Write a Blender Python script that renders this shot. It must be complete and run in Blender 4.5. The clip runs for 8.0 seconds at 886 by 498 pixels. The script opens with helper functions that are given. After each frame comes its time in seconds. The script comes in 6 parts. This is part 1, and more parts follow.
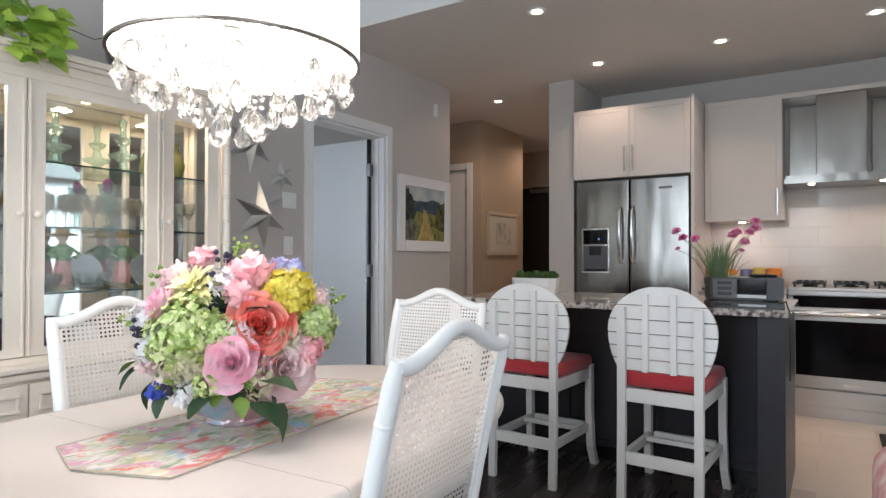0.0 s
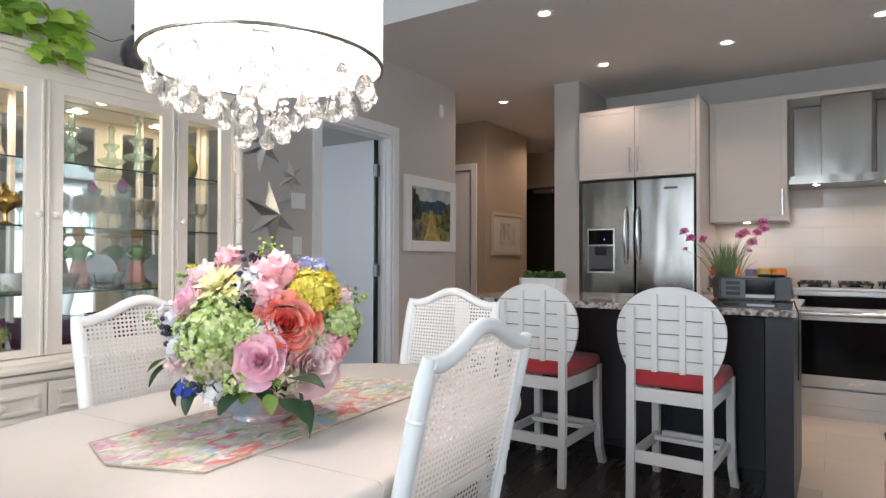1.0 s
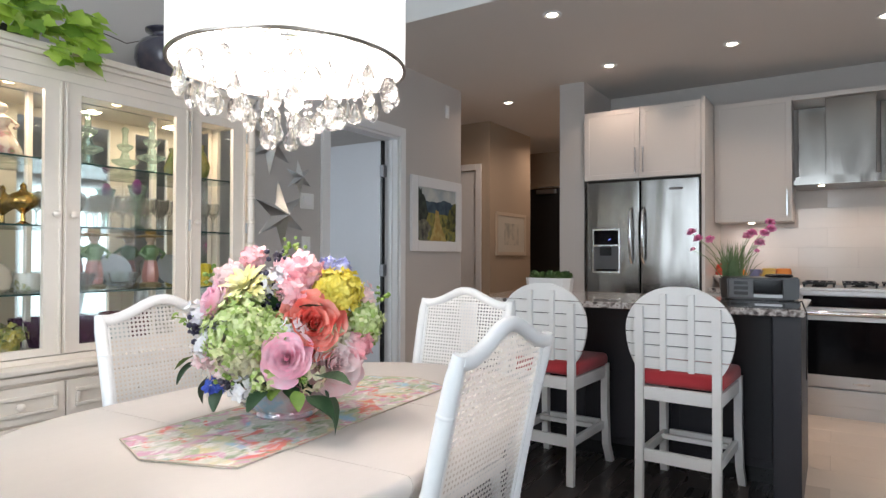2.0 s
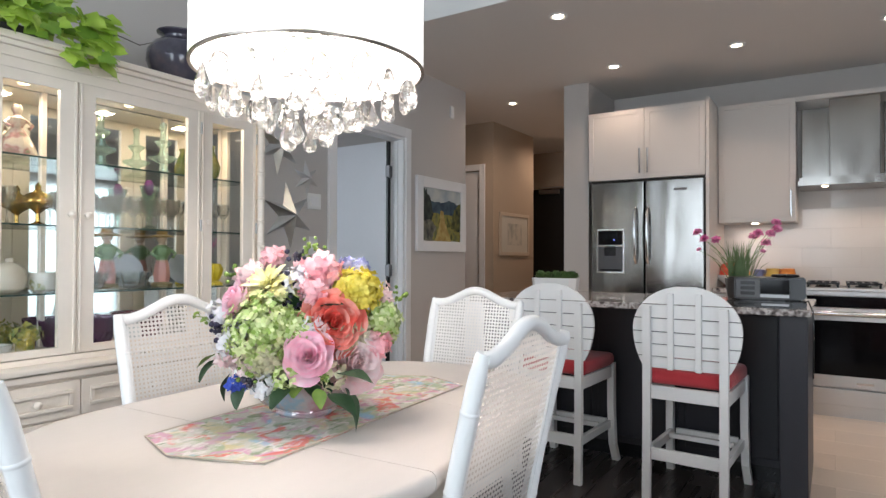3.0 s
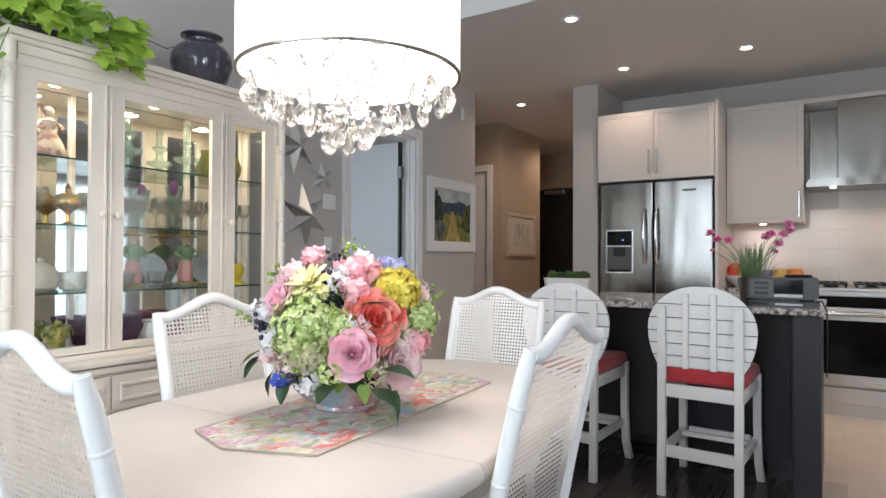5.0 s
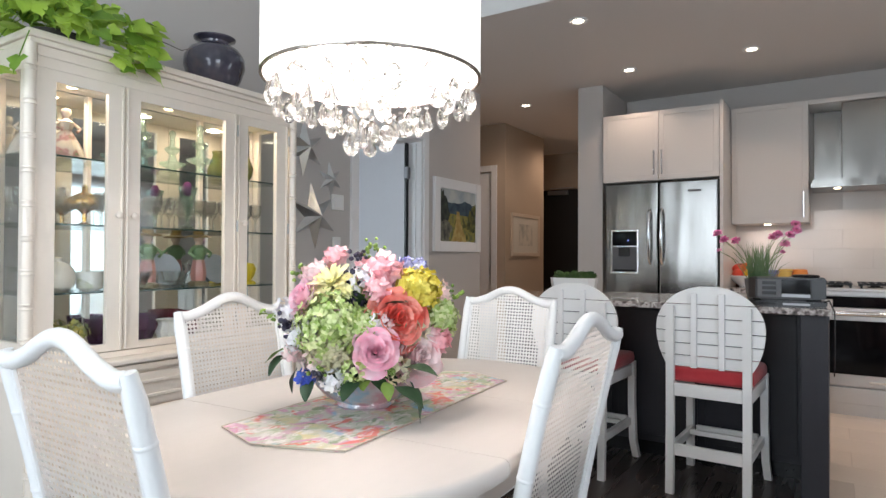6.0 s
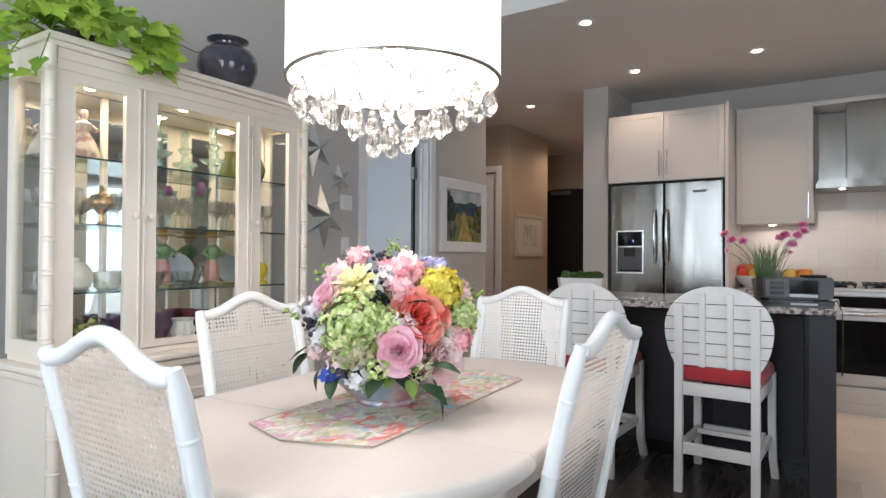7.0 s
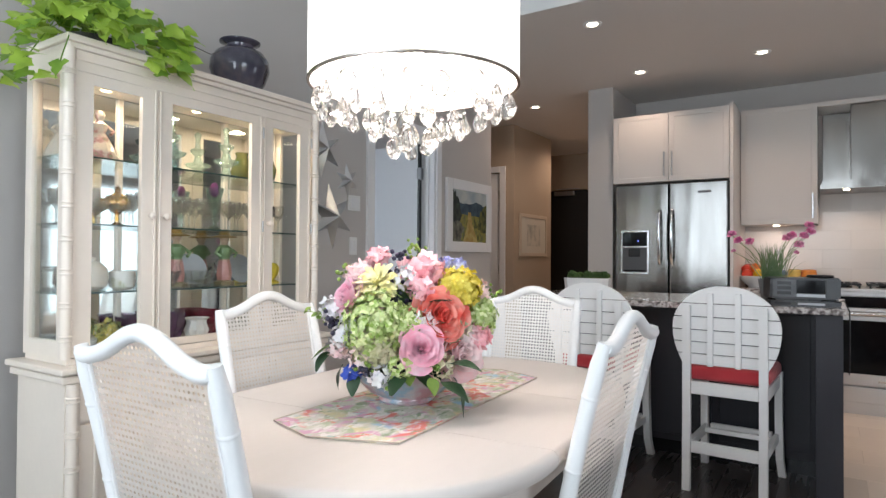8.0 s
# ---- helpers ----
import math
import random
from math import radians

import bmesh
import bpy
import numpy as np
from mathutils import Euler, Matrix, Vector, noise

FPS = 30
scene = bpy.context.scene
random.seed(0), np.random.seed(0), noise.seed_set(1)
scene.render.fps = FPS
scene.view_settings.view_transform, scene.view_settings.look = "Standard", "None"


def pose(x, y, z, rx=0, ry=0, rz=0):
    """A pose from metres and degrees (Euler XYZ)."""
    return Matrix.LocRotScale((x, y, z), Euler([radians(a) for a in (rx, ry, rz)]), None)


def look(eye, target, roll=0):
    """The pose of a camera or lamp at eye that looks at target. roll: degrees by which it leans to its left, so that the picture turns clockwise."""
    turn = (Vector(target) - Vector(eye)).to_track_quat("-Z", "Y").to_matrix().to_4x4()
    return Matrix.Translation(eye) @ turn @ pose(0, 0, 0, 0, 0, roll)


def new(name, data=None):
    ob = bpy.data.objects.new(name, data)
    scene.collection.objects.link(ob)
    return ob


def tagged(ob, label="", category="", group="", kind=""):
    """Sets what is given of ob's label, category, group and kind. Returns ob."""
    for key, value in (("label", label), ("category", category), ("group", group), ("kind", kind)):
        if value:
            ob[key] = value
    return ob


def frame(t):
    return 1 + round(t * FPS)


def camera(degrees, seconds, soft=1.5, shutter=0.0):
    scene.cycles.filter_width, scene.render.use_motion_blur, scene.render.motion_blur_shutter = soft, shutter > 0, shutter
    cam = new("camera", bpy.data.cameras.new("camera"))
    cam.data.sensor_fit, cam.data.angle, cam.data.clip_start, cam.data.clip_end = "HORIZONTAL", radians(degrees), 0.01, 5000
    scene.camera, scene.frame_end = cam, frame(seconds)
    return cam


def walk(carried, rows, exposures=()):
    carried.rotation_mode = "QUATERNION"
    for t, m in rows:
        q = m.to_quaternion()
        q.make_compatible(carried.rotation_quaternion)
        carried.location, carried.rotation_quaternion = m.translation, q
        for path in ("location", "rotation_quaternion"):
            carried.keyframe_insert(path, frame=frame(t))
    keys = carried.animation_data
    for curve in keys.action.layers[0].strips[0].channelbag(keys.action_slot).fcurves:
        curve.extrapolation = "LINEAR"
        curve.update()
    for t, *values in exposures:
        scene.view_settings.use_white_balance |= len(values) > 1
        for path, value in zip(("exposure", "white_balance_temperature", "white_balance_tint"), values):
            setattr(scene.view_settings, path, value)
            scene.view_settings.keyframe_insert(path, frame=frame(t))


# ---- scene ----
cam = camera(71.98, 8.0, soft=1.4)
ROWS = [
    (0, 0.0000, 0.0000, 1.1352, 90.744, -0.077, 32.662),
    (0.5, -0.0145, -0.0242, 1.1349, 90.749, -0.095, 32.662),
    (1, -0.0289, -0.0480, 1.1346, 90.755, -0.113, 32.662),
    (1.5, -0.0423, -0.0703, 1.1343, 90.760, -0.129, 32.662),
    (2.8, -0.0776, -0.1291, 1.1336, 90.773, -0.173, 32.661),
    (3, -0.0811, -0.1348, 1.1336, 90.775, -0.177, 32.661),
    (3.5, -0.0963, -0.1600, 1.1333, 90.781, -0.196, 32.661),
    (4, -0.1087, -0.1807, 1.1330, 90.785, -0.211, 32.660),
    (5.5, -0.1447, -0.2405, 1.1323, 90.799, -0.255, 32.660),
    (6, -0.1598, -0.2656, 1.1320, 90.805, -0.274, 32.659),
    (6.5, -0.1738, -0.2889, 1.1317, 90.811, -0.291, 32.659),
    (7, -0.1895, -0.3151, 1.1314, 90.817, -0.311, 32.659),
    (7.5, -0.2043, -0.3397, 1.1311, 90.822, -0.329, 32.658),
    (8, -0.2176, -0.3617, 1.1309, 90.827, -0.345, 32.658),
]
walk(cam, [(t, pose(x, y, z, rx, ry, rz)) for t, x, y, z, rx, ry, rz in ROWS])

# ---- light and exposure ----
world = bpy.data.worlds.new("daylight")
scene.world = world
world.use_nodes = True
sky = world.node_tree.nodes.new("ShaderNodeTexSky")
sky.sky_type, sky.sun_disc = "NISHITA", False
sky.sun_elevation, sky.sun_rotation = radians(42), radians(150)
world.node_tree.nodes["Background"].inputs["Strength"].default_value = 0.12
world.node_tree.links.new(sky.outputs[0], world.node_tree.nodes["Background"].inputs[0])
scene.view_settings.exposure = 0.05


def area(name, m, sx, sy, watts, color):
    d = bpy.data.lights.new(name, "AREA")
    d.shape, d.size, d.size_y, d.energy, d.color = "RECTANGLE", sx, sy, watts, color
    ob = new(name, d)
    ob.matrix_world = m
    return ob


def spot_lamp(name, eye, target, watts, color, angle=110, size=0.04):
    d = bpy.data.lights.new(name, "SPOT")
    d.energy, d.color, d.spot_size, d.spot_blend, d.shadow_soft_size = watts, color, radians(angle), 0.6, size
    ob = new(name, d)
    ob.matrix_world = look(eye, target)
    return ob


def point_lamp(name, at, watts, color, size=0.03):
    d = bpy.data.lights.new(name, "POINT")
    d.energy, d.color, d.shadow_soft_size = watts, color, size
    ob = new(name, d)
    ob.location = at
    return ob


DAY, WARM = (0.77, 0.88, 1.0), (1.0, 0.745, 0.585)
# daylight through the windows: back wall, window wall, bedroom
area("window_light", look((-1.3, -1.82, 1.65), (-1.3, 1, 1.25)), 2.6, 1.7, 54, DAY)
area("window_light", look((2.74, 3.8, 1.2), (0, 2.6, 1.0)), 1.0, 1.6, 9, DAY)
# extra side light, set in an added window out of view
area("window_light", look((2.74, -0.8, 1.5), (0, 0.2, 1.2)), 1.7, 1.9, 54, DAY)
area("window_light", look((-4.6, 1.62, 1.5), (-3.6, 3.6, 1.3)), 1.1, 1.3, 25, (0.78, 0.88, 1.0))
# ---- materials ----


def ramp_noise(nt, scale, detail, lo, hi, stretch=(1, 1, 1), rough=0.5):
    tc = nt.nodes.new("ShaderNodeTexCoord")
    mp = nt.nodes.new("ShaderNodeMapping")
    mp.inputs["Scale"].default_value = stretch
    n = nt.nodes.new("ShaderNodeTexNoise")
    n.inputs["Scale"].default_value, n.inputs["Detail"].default_value, n.inputs["Roughness"].default_value = scale, detail, rough
    r = nt.nodes.new("ShaderNodeMapRange")
    r.inputs["To Min"].default_value, r.inputs["To Max"].default_value = lo, hi
    nt.links.new(tc.outputs["Object"], mp.inputs[0])
    nt.links.new(mp.outputs[0], n.inputs["Vector"])
    nt.links.new(n.outputs[0], r.inputs[0])
    return r.outputs[0], n.outputs[0]


def mat(name, color, rough=0.5, metal=0.0, vary=0.08, scale=3.0, fine=60.0, bump=0.02, stretch=(1, 1, 1), rand=0.0, coat=0.0, sheen=0.0, trans=0.0, ior=1.45, emit=None, sub=0.0):
    m = bpy.data.materials.new(name)
    m.use_nodes = True
    nt = m.node_tree
    p = nt.nodes["Principled BSDF"]
    p.inputs["Metallic"].default_value, p.inputs["IOR"].default_value = metal, ior
    p.inputs["Coat Weight"].default_value, p.inputs["Sheen Weight"].default_value = coat, sheen
    p.inputs["Transmission Weight"].default_value = trans
    p.inputs["Subsurface Weight"].default_value = 0.0
    big, _ = ramp_noise(nt, scale, 4, 1 - vary, 1 + vary, stretch)
    small, raw = ramp_noise(nt, fine, 3, 1 - vary * 0.5, 1 + vary * 0.5, stretch)
    mul = nt.nodes.new("ShaderNodeMath")
    mul.operation = "MULTIPLY"
    nt.links.new(big, mul.inputs[0])
    nt.links.new(small, mul.inputs[1])
    val = mul.outputs[0]
    if rand:
        oi = nt.nodes.new("ShaderNodeObjectInfo")
        r = nt.nodes.new("ShaderNodeMapRange")
        r.inputs["To Min"].default_value, r.inputs["To Max"].default_value = 1 - rand, 1 + rand
        m2 = nt.nodes.new("ShaderNodeMath")
        m2.operation = "MULTIPLY"
        nt.links.new(oi.outputs["Random"], r.inputs[0])
        nt.links.new(r.outputs[0], m2.inputs[0])
        nt.links.new(val, m2.inputs[1])
        val = m2.outputs[0]
    mix = nt.nodes.new("ShaderNodeVectorMath")
    mix.operation = "SCALE"
    mix.inputs[0].default_value = color
    nt.links.new(val, mix.inputs["Scale"])
    nt.links.new(mix.outputs[0], p.inputs["Base Color"])
    rr, _ = ramp_noise(nt, scale * 3, 3, max(0.02, rough - 0.06), min(1, rough + 0.06), stretch)
    nt.links.new(rr, p.inputs["Roughness"])
    if bump:
        b = nt.nodes.new("ShaderNodeBump")
        b.inputs["Strength"].default_value, b.inputs["Distance"].default_value = min(1.0, bump * 10), 0.002
        nt.links.new(raw, b.inputs["Height"])
        nt.links.new(b.outputs[0], p.inputs["Normal"])
    if emit:
        p.inputs["Emission Color"].default_value = (*emit[0], 1)
        p.inputs["Emission Strength"].default_value = emit[1]
    return m


def palette(name, colors, scale, rough=0.6, bump=0.02, kind="noise", stretch=(1, 1, 1), metal=0.0, coat=0.0, detail=4.0):
    """A material whose colour runs over several colours by one noise."""
    m = mat(name, (1, 1, 1), rough, metal, 0.06, 4, 80, bump, stretch, coat=coat)
    nt = m.node_tree
    tc = nt.nodes.new("ShaderNodeTexCoord")
    mp = nt.nodes.new("ShaderNodeMapping")
    mp.inputs["Scale"].default_value = stretch
    if kind == "voronoi":
        n = nt.nodes.new("ShaderNodeTexVoronoi")
        n.inputs["Scale"].default_value = scale
        out = n.outputs["Color"]
    else:
        n = nt.nodes.new("ShaderNodeTexNoise")
        n.inputs["Scale"].default_value, n.inputs["Detail"].default_value = scale, detail
        out = n.outputs[0]
    r = nt.nodes.new("ShaderNodeValToRGB")
    while len(r.color_ramp.elements) < len(colors):
        r.color_ramp.elements.new(0.5)
    for e, (at, c) in zip(r.color_ramp.elements, colors):
        e.position, e.color = at, (*c, 1)
    nt.links.new(tc.outputs["Object"], mp.inputs[0])
    nt.links.new(mp.outputs[0], n.inputs["Vector"])
    nt.links.new(out, r.inputs[0])
    vm = [x for x in nt.nodes if x.type == "VECT_MATH"][0]
    nt.links.new(r.outputs[0], vm.inputs[0])
    return m


M_WALL = mat("wall_paint_greige", (0.525, 0.495, 0.47), 0.75, vary=0.025, scale=1.2, fine=180, bump=0.03)
M_HALL = mat("wall_paint_hall", (0.44, 0.35, 0.26), 0.75, vary=0.025, scale=1.2, fine=180, bump=0.03)
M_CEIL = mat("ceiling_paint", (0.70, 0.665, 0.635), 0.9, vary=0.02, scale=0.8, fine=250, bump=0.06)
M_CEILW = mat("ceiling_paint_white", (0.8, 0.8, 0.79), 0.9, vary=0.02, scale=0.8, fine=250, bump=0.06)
M_TRIM = mat("trim_white", (0.78, 0.78, 0.78), 0.4, vary=0.03, scale=2, fine=40, bump=0.01)
M_DOORW = mat("door_white", (0.72, 0.73, 0.75), 0.4, vary=0.03, scale=2, fine=40, bump=0.01)
M_CREAM = mat("cream_paint", (0.88, 0.785, 0.68), 0.38, vary=0.045, scale=6, fine=50, bump=0.015, coat=0.15)
M_CHAIR = mat("chair_white_paint", (0.87, 0.865, 0.85), 0.36, vary=0.04, scale=9, fine=70, bump=0.015, coat=0.15)
M_CANE = mat("cane_white", (0.87, 0.84, 0.80), 0.5, vary=0.07, scale=30, fine=200, bump=0.03)
M_TABLE = mat("table_cream_lacquer", (0.70, 0.63, 0.572), 0.46, vary=0.05, scale=3, fine=40, bump=0.003, stretch=(1, 0.15, 1))
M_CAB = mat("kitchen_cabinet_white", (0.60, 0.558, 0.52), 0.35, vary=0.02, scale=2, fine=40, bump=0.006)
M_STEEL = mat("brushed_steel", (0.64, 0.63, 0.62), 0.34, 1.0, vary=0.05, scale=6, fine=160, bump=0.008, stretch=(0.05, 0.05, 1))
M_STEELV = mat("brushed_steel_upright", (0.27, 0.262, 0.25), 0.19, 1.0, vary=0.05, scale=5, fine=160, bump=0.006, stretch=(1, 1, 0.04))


def wavy(m, scale, depth):
    """Slight unevenness of pressed sheet metal, longer upright than across."""
    nt = m.node_tree
    p = nt.nodes["Principled BSDF"]
    tc, mp, n, b = nt.nodes.new("ShaderNodeTexCoord"), nt.nodes.new("ShaderNodeMapping"), nt.nodes.new("ShaderNodeTexNoise"), nt.nodes.new("ShaderNodeBump")
    mp.inputs["Scale"].default_value = (1, 1, 0.28)
    n.inputs["Scale"].default_value, n.inputs["Detail"].default_value = scale, 1
    b.inputs["Strength"].default_value, b.inputs["Distance"].default_value = 1.0, depth
    nt.links.new(tc.outputs["Object"], mp.inputs[0])
    nt.links.new(mp.outputs[0], n.inputs["Vector"])
    nt.links.new(n.outputs["Fac"], b.inputs["Height"])
    old = p.inputs["Normal"].links
    if old:
        nt.links.new(old[0].from_socket, b.inputs["Normal"])
    nt.links.new(b.outputs[0], p.inputs["Normal"])


wavy(M_STEELV, 5.5, 0.007)

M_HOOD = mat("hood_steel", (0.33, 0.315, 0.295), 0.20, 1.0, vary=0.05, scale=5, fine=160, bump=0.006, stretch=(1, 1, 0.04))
wavy(M_HOOD, 7.0, 0.005)
M_CHROME = mat("chrome", (0.78, 0.78, 0.79), 0.12, 1.0, vary=0.03, bump=0.0)
M_BLACK = mat("black_enamel", (0.012, 0.012, 0.013), 0.25, vary=0.1, bump=0.005)
M_GLASSB = mat("black_oven_glass", (0.004, 0.004, 0.005), 0.08, vary=0.1, bump=0.0, ior=1.28)
M_DARK = mat("espresso_wood", (0.030, 0.029, 0.035), 0.36, vary=0.2, scale=5, fine=60, bump=0.02, stretch=(1, 1, 0.08))
M_ENTRY = mat("entry_door_dark", (0.012, 0.010, 0.010), 0.45, vary=0.2, scale=5, fine=60, bump=0.02, stretch=(1, 1, 0.08))
M_PLANK = mat("dark_floor_plank", (0.044, 0.034, 0.030), 0.28, vary=0.25, scale=4, fine=50, bump=0.02, stretch=(1, 0.08, 1), rand=0.25)
M_TILE = mat("beige_floor_tile", (0.72, 0.60, 0.49), 0.38, vary=0.05, scale=3, fine=40, bump=0.008, rand=0.04)
M_GROUT = mat("grout_grey", (0.64, 0.535, 0.44), 0.9, vary=0.08, bump=0.05)
M_SPLASH = mat("backsplash_tile", (0.66, 0.625, 0.59), 0.18, vary=0.02, scale=4, fine=30, bump=0.004, rand=0.03, coat=0.2)
M_SGROUT = mat("splash_grout", (0.60, 0.57, 0.54), 0.9, vary=0.05, bump=0.03)
M_GRANITE = palette("granite", ((0.30, (0.02, 0.018, 0.02)), (0.42, (0.20, 0.17, 0.16)), (0.52, (0.42, 0.38, 0.36)), (0.60, (0.62, 0.58, 0.55)), (0.72, (0.16, 0.11, 0.10))), 42, 0.12, 0.004, coat=0.4, detail=6)
M_RED = mat("red_fabric", (0.46, 0.035, 0.045), 0.85, vary=0.1, scale=12, fine=300, bump=0.06, sheen=0.3)
M_MIRROR = mat("mirror_silver", (0.74, 0.76, 0.75), 0.015, 1.0, vary=0.0, bump=0.0)
M_GLASSE = mat("glass_shelf_edge", (0.02, 0.06, 0.055), 0.08, vary=0.1, bump=0.0)
M_GOLD = mat("antique_gold", (0.62, 0.38, 0.12), 0.18, 1.0, vary=0.15, scale=25, fine=120, bump=0.03)
M_STAR = mat("star_metal", (0.60, 0.60, 0.60), 0.32, 1.0, vary=0.08, scale=10, fine=80, bump=0.01)
M_PLASTIC = mat("white_plastic", (0.78, 0.78, 0.76), 0.4, vary=0.02, bump=0.0)


def clear_pane(name, tint=(1, 1, 1), gloss=0.025):
    """A thin pane: straight through, with a weak mirror image."""
    m = bpy.data.materials.new(name)
    m.use_nodes = True
    nt = m.node_tree
    out = nt.nodes["Material Output"]
    nt.nodes.remove(nt.nodes["Principled BSDF"])
    t = nt.nodes.new("ShaderNodeBsdfTransparent")
    t.inputs[0].default_value = (*tint, 1)
    g = nt.nodes.new("ShaderNodeBsdfGlossy")
    g.inputs["Roughness"].default_value = 0.01
    mx = nt.nodes.new("ShaderNodeMixShader")
    lw = nt.nodes.new("ShaderNodeLayerWeight")
    lw.inputs[0].default_value = 0.5
    pw = nt.nodes.new("ShaderNodeMath")
    pw.operation = "POWER"
    pw.inputs[1].default_value = 4.0
    ad = nt.nodes.new("ShaderNodeMath")
    ad.operation = "MULTIPLY_ADD"
    ad.inputs[1].default_value, ad.inputs[2].default_value = 0.7, gloss
    nt.links.new(lw.outputs["Facing"], pw.inputs[0])
    nt.links.new(pw.outputs[0], ad.inputs[0])
    nt.links.new(ad.outputs[0], mx.inputs[0])
    nt.links.new(t.outputs[0], mx.inputs[1])
    nt.links.new(g.outputs[0], mx.inputs[2])
    nt.links.new(mx.outputs[0], out.inputs[0])
    return m




def half_clear(name, tint, sparkle=0.01, bend=0.38, ior=1.35):
    """Cut crystal: part straight through, part refracting."""
    m = bpy.data.materials.new(name)
    m.use_nodes = True
    nt = m.node_tree
    nt.nodes.remove(nt.nodes["Principled BSDF"])
    t, g, mx = nt.nodes.new("ShaderNodeBsdfTransparent"), nt.nodes.new("ShaderNodeBsdfGlass"), nt.nodes.new("ShaderNodeMixShader")
    t.inputs[0].default_value, g.inputs["Color"].default_value = (*tint, 1), (*tint, 1)
    g.inputs["IOR"].default_value, g.inputs["Roughness"].default_value = ior, 0.01
    mx.inputs[0].default_value = bend
    nt.links.new(t.outputs[0], mx.inputs[1])
    nt.links.new(g.outputs[0], mx.inputs[2])
    df, m2 = nt.nodes.new("ShaderNodeBsdfTranslucent"), nt.nodes.new("ShaderNodeMixShader")
    df.inputs[0].default_value = (*[min(1.0, 1.0 * c) for c in tint], 1)
    m2.inputs[0].default_value = sparkle
    nt.links.new(mx.outputs[0], m2.inputs[1])
    nt.links.new(df.outputs[0], m2.inputs[2])
    nt.links.new(m2.outputs[0], nt.nodes["Material Output"].inputs[0])
    return m


M_DROP = half_clear("crystal_drop_glass", (1.0, 0.99, 0.975), 0.02, 0.78, 1.5)
M_GLASSWARE = half_clear("thin_glassware", (1.0, 1.0, 0.99), 0.05, 0.30, 1.45)


def palette_z(name, stops, rough=0.3, coat=0.3):
    """Glaze colours in bands by height over the thing's base, in metres."""
    m = mat(name, (1, 1, 1), rough, 0.0, 0.12, 30, 120, 0.01, coat=coat)
    nt = m.node_tree
    tc, sx, r = nt.nodes.new("ShaderNodeTexCoord"), nt.nodes.new("ShaderNodeSeparateXYZ"), nt.nodes.new("ShaderNodeValToRGB")
    sc = nt.nodes.new("ShaderNodeMath")
    sc.operation = "MULTIPLY"
    sc.inputs[1].default_value = 4.0
    r.color_ramp.interpolation = "CONSTANT"
    while len(r.color_ramp.elements) < len(stops):
        r.color_ramp.elements.new(0.5)
    for e, (z, c) in zip(r.color_ramp.elements, stops):
        e.position, e.color = z * 4.0, (*c, 1)
    nt.links.new(tc.outputs["Object"], sx.inputs[0])
    nt.links.new(sx.outputs[2], sc.inputs[0])
    nt.links.new(sc.outputs[0], r.inputs[0])
    nt.links.new(r.outputs[0], [x for x in nt.nodes if x.type == "VECT_MATH"][0].inputs[0])
    return m


M_PANE = clear_pane("door_pane", (0.97, 0.985, 0.98))
M_SHELF = clear_pane("shelf_pane", (0.90, 0.96, 0.94))


def glow(name, color, strength):
    m = bpy.data.materials.new(name)
    m.use_nodes = True
    p = m.node_tree.nodes["Principled BSDF"]
    p.inputs["Base Color"].default_value = (0.8, 0.8, 0.8, 1)
    p.inputs["Emission Color"].default_value = (*color, 1)
    p.inputs["Emission Strength"].default_value = strength
    return m


# ---- mesh helpers ----
def box(bm, x0, x1, y0, y1, z0, z1, bevel=0.0, seg=2, m=None):
    r = bmesh.ops.create_cube(bm, size=1.0)
    vs = r["verts"]
    bmesh.ops.transform(bm, verts=vs, matrix=Matrix.Translation(((x0 + x1) / 2, (y0 + y1) / 2, (z0 + z1) / 2)) @ Matrix.Diagonal((x1 - x0, y1 - y0, z1 - z0, 1)))
    if bevel:
        es = list({e for v in vs for e in v.link_edges})
        r = bmesh.ops.bevel(bm, geom=es, offset=bevel, segments=seg, affect="EDGES", profile=0.5)
        vs = list({v for f in r["faces"] for v in f.verts} | {v for v in vs if v.is_valid})
    if m is not None:
        bmesh.ops.transform(bm, verts=vs, matrix=m)
    return vs


def lathe(bm, prof, seg=24, m=Matrix(), flute=0.0, lobes=8):
    rings = []
    for r, z in prof:
        ring = []
        for i in range(seg):
            a = 2 * math.pi * i / seg
            q = r * (1 + flute * math.cos(lobes * a))
            ring.append(bm.verts.new(m @ Vector((q * math.cos(a), q * math.sin(a), z))))
        rings.append(ring)
    for a, b in zip(rings, rings[1:]):
        for i in range(seg):
            j = (i + 1) % seg
            bm.faces.new((a[i], a[j], b[j], b[i]))
    ring_shut = prof[0] == prof[-1]
    if prof[0][0] > 1e-4 and not ring_shut:
        bm.faces.new(list(reversed(rings[0])))
    if prof[-1][0] > 1e-4 and not ring_shut:
        bm.faces.new(rings[-1])


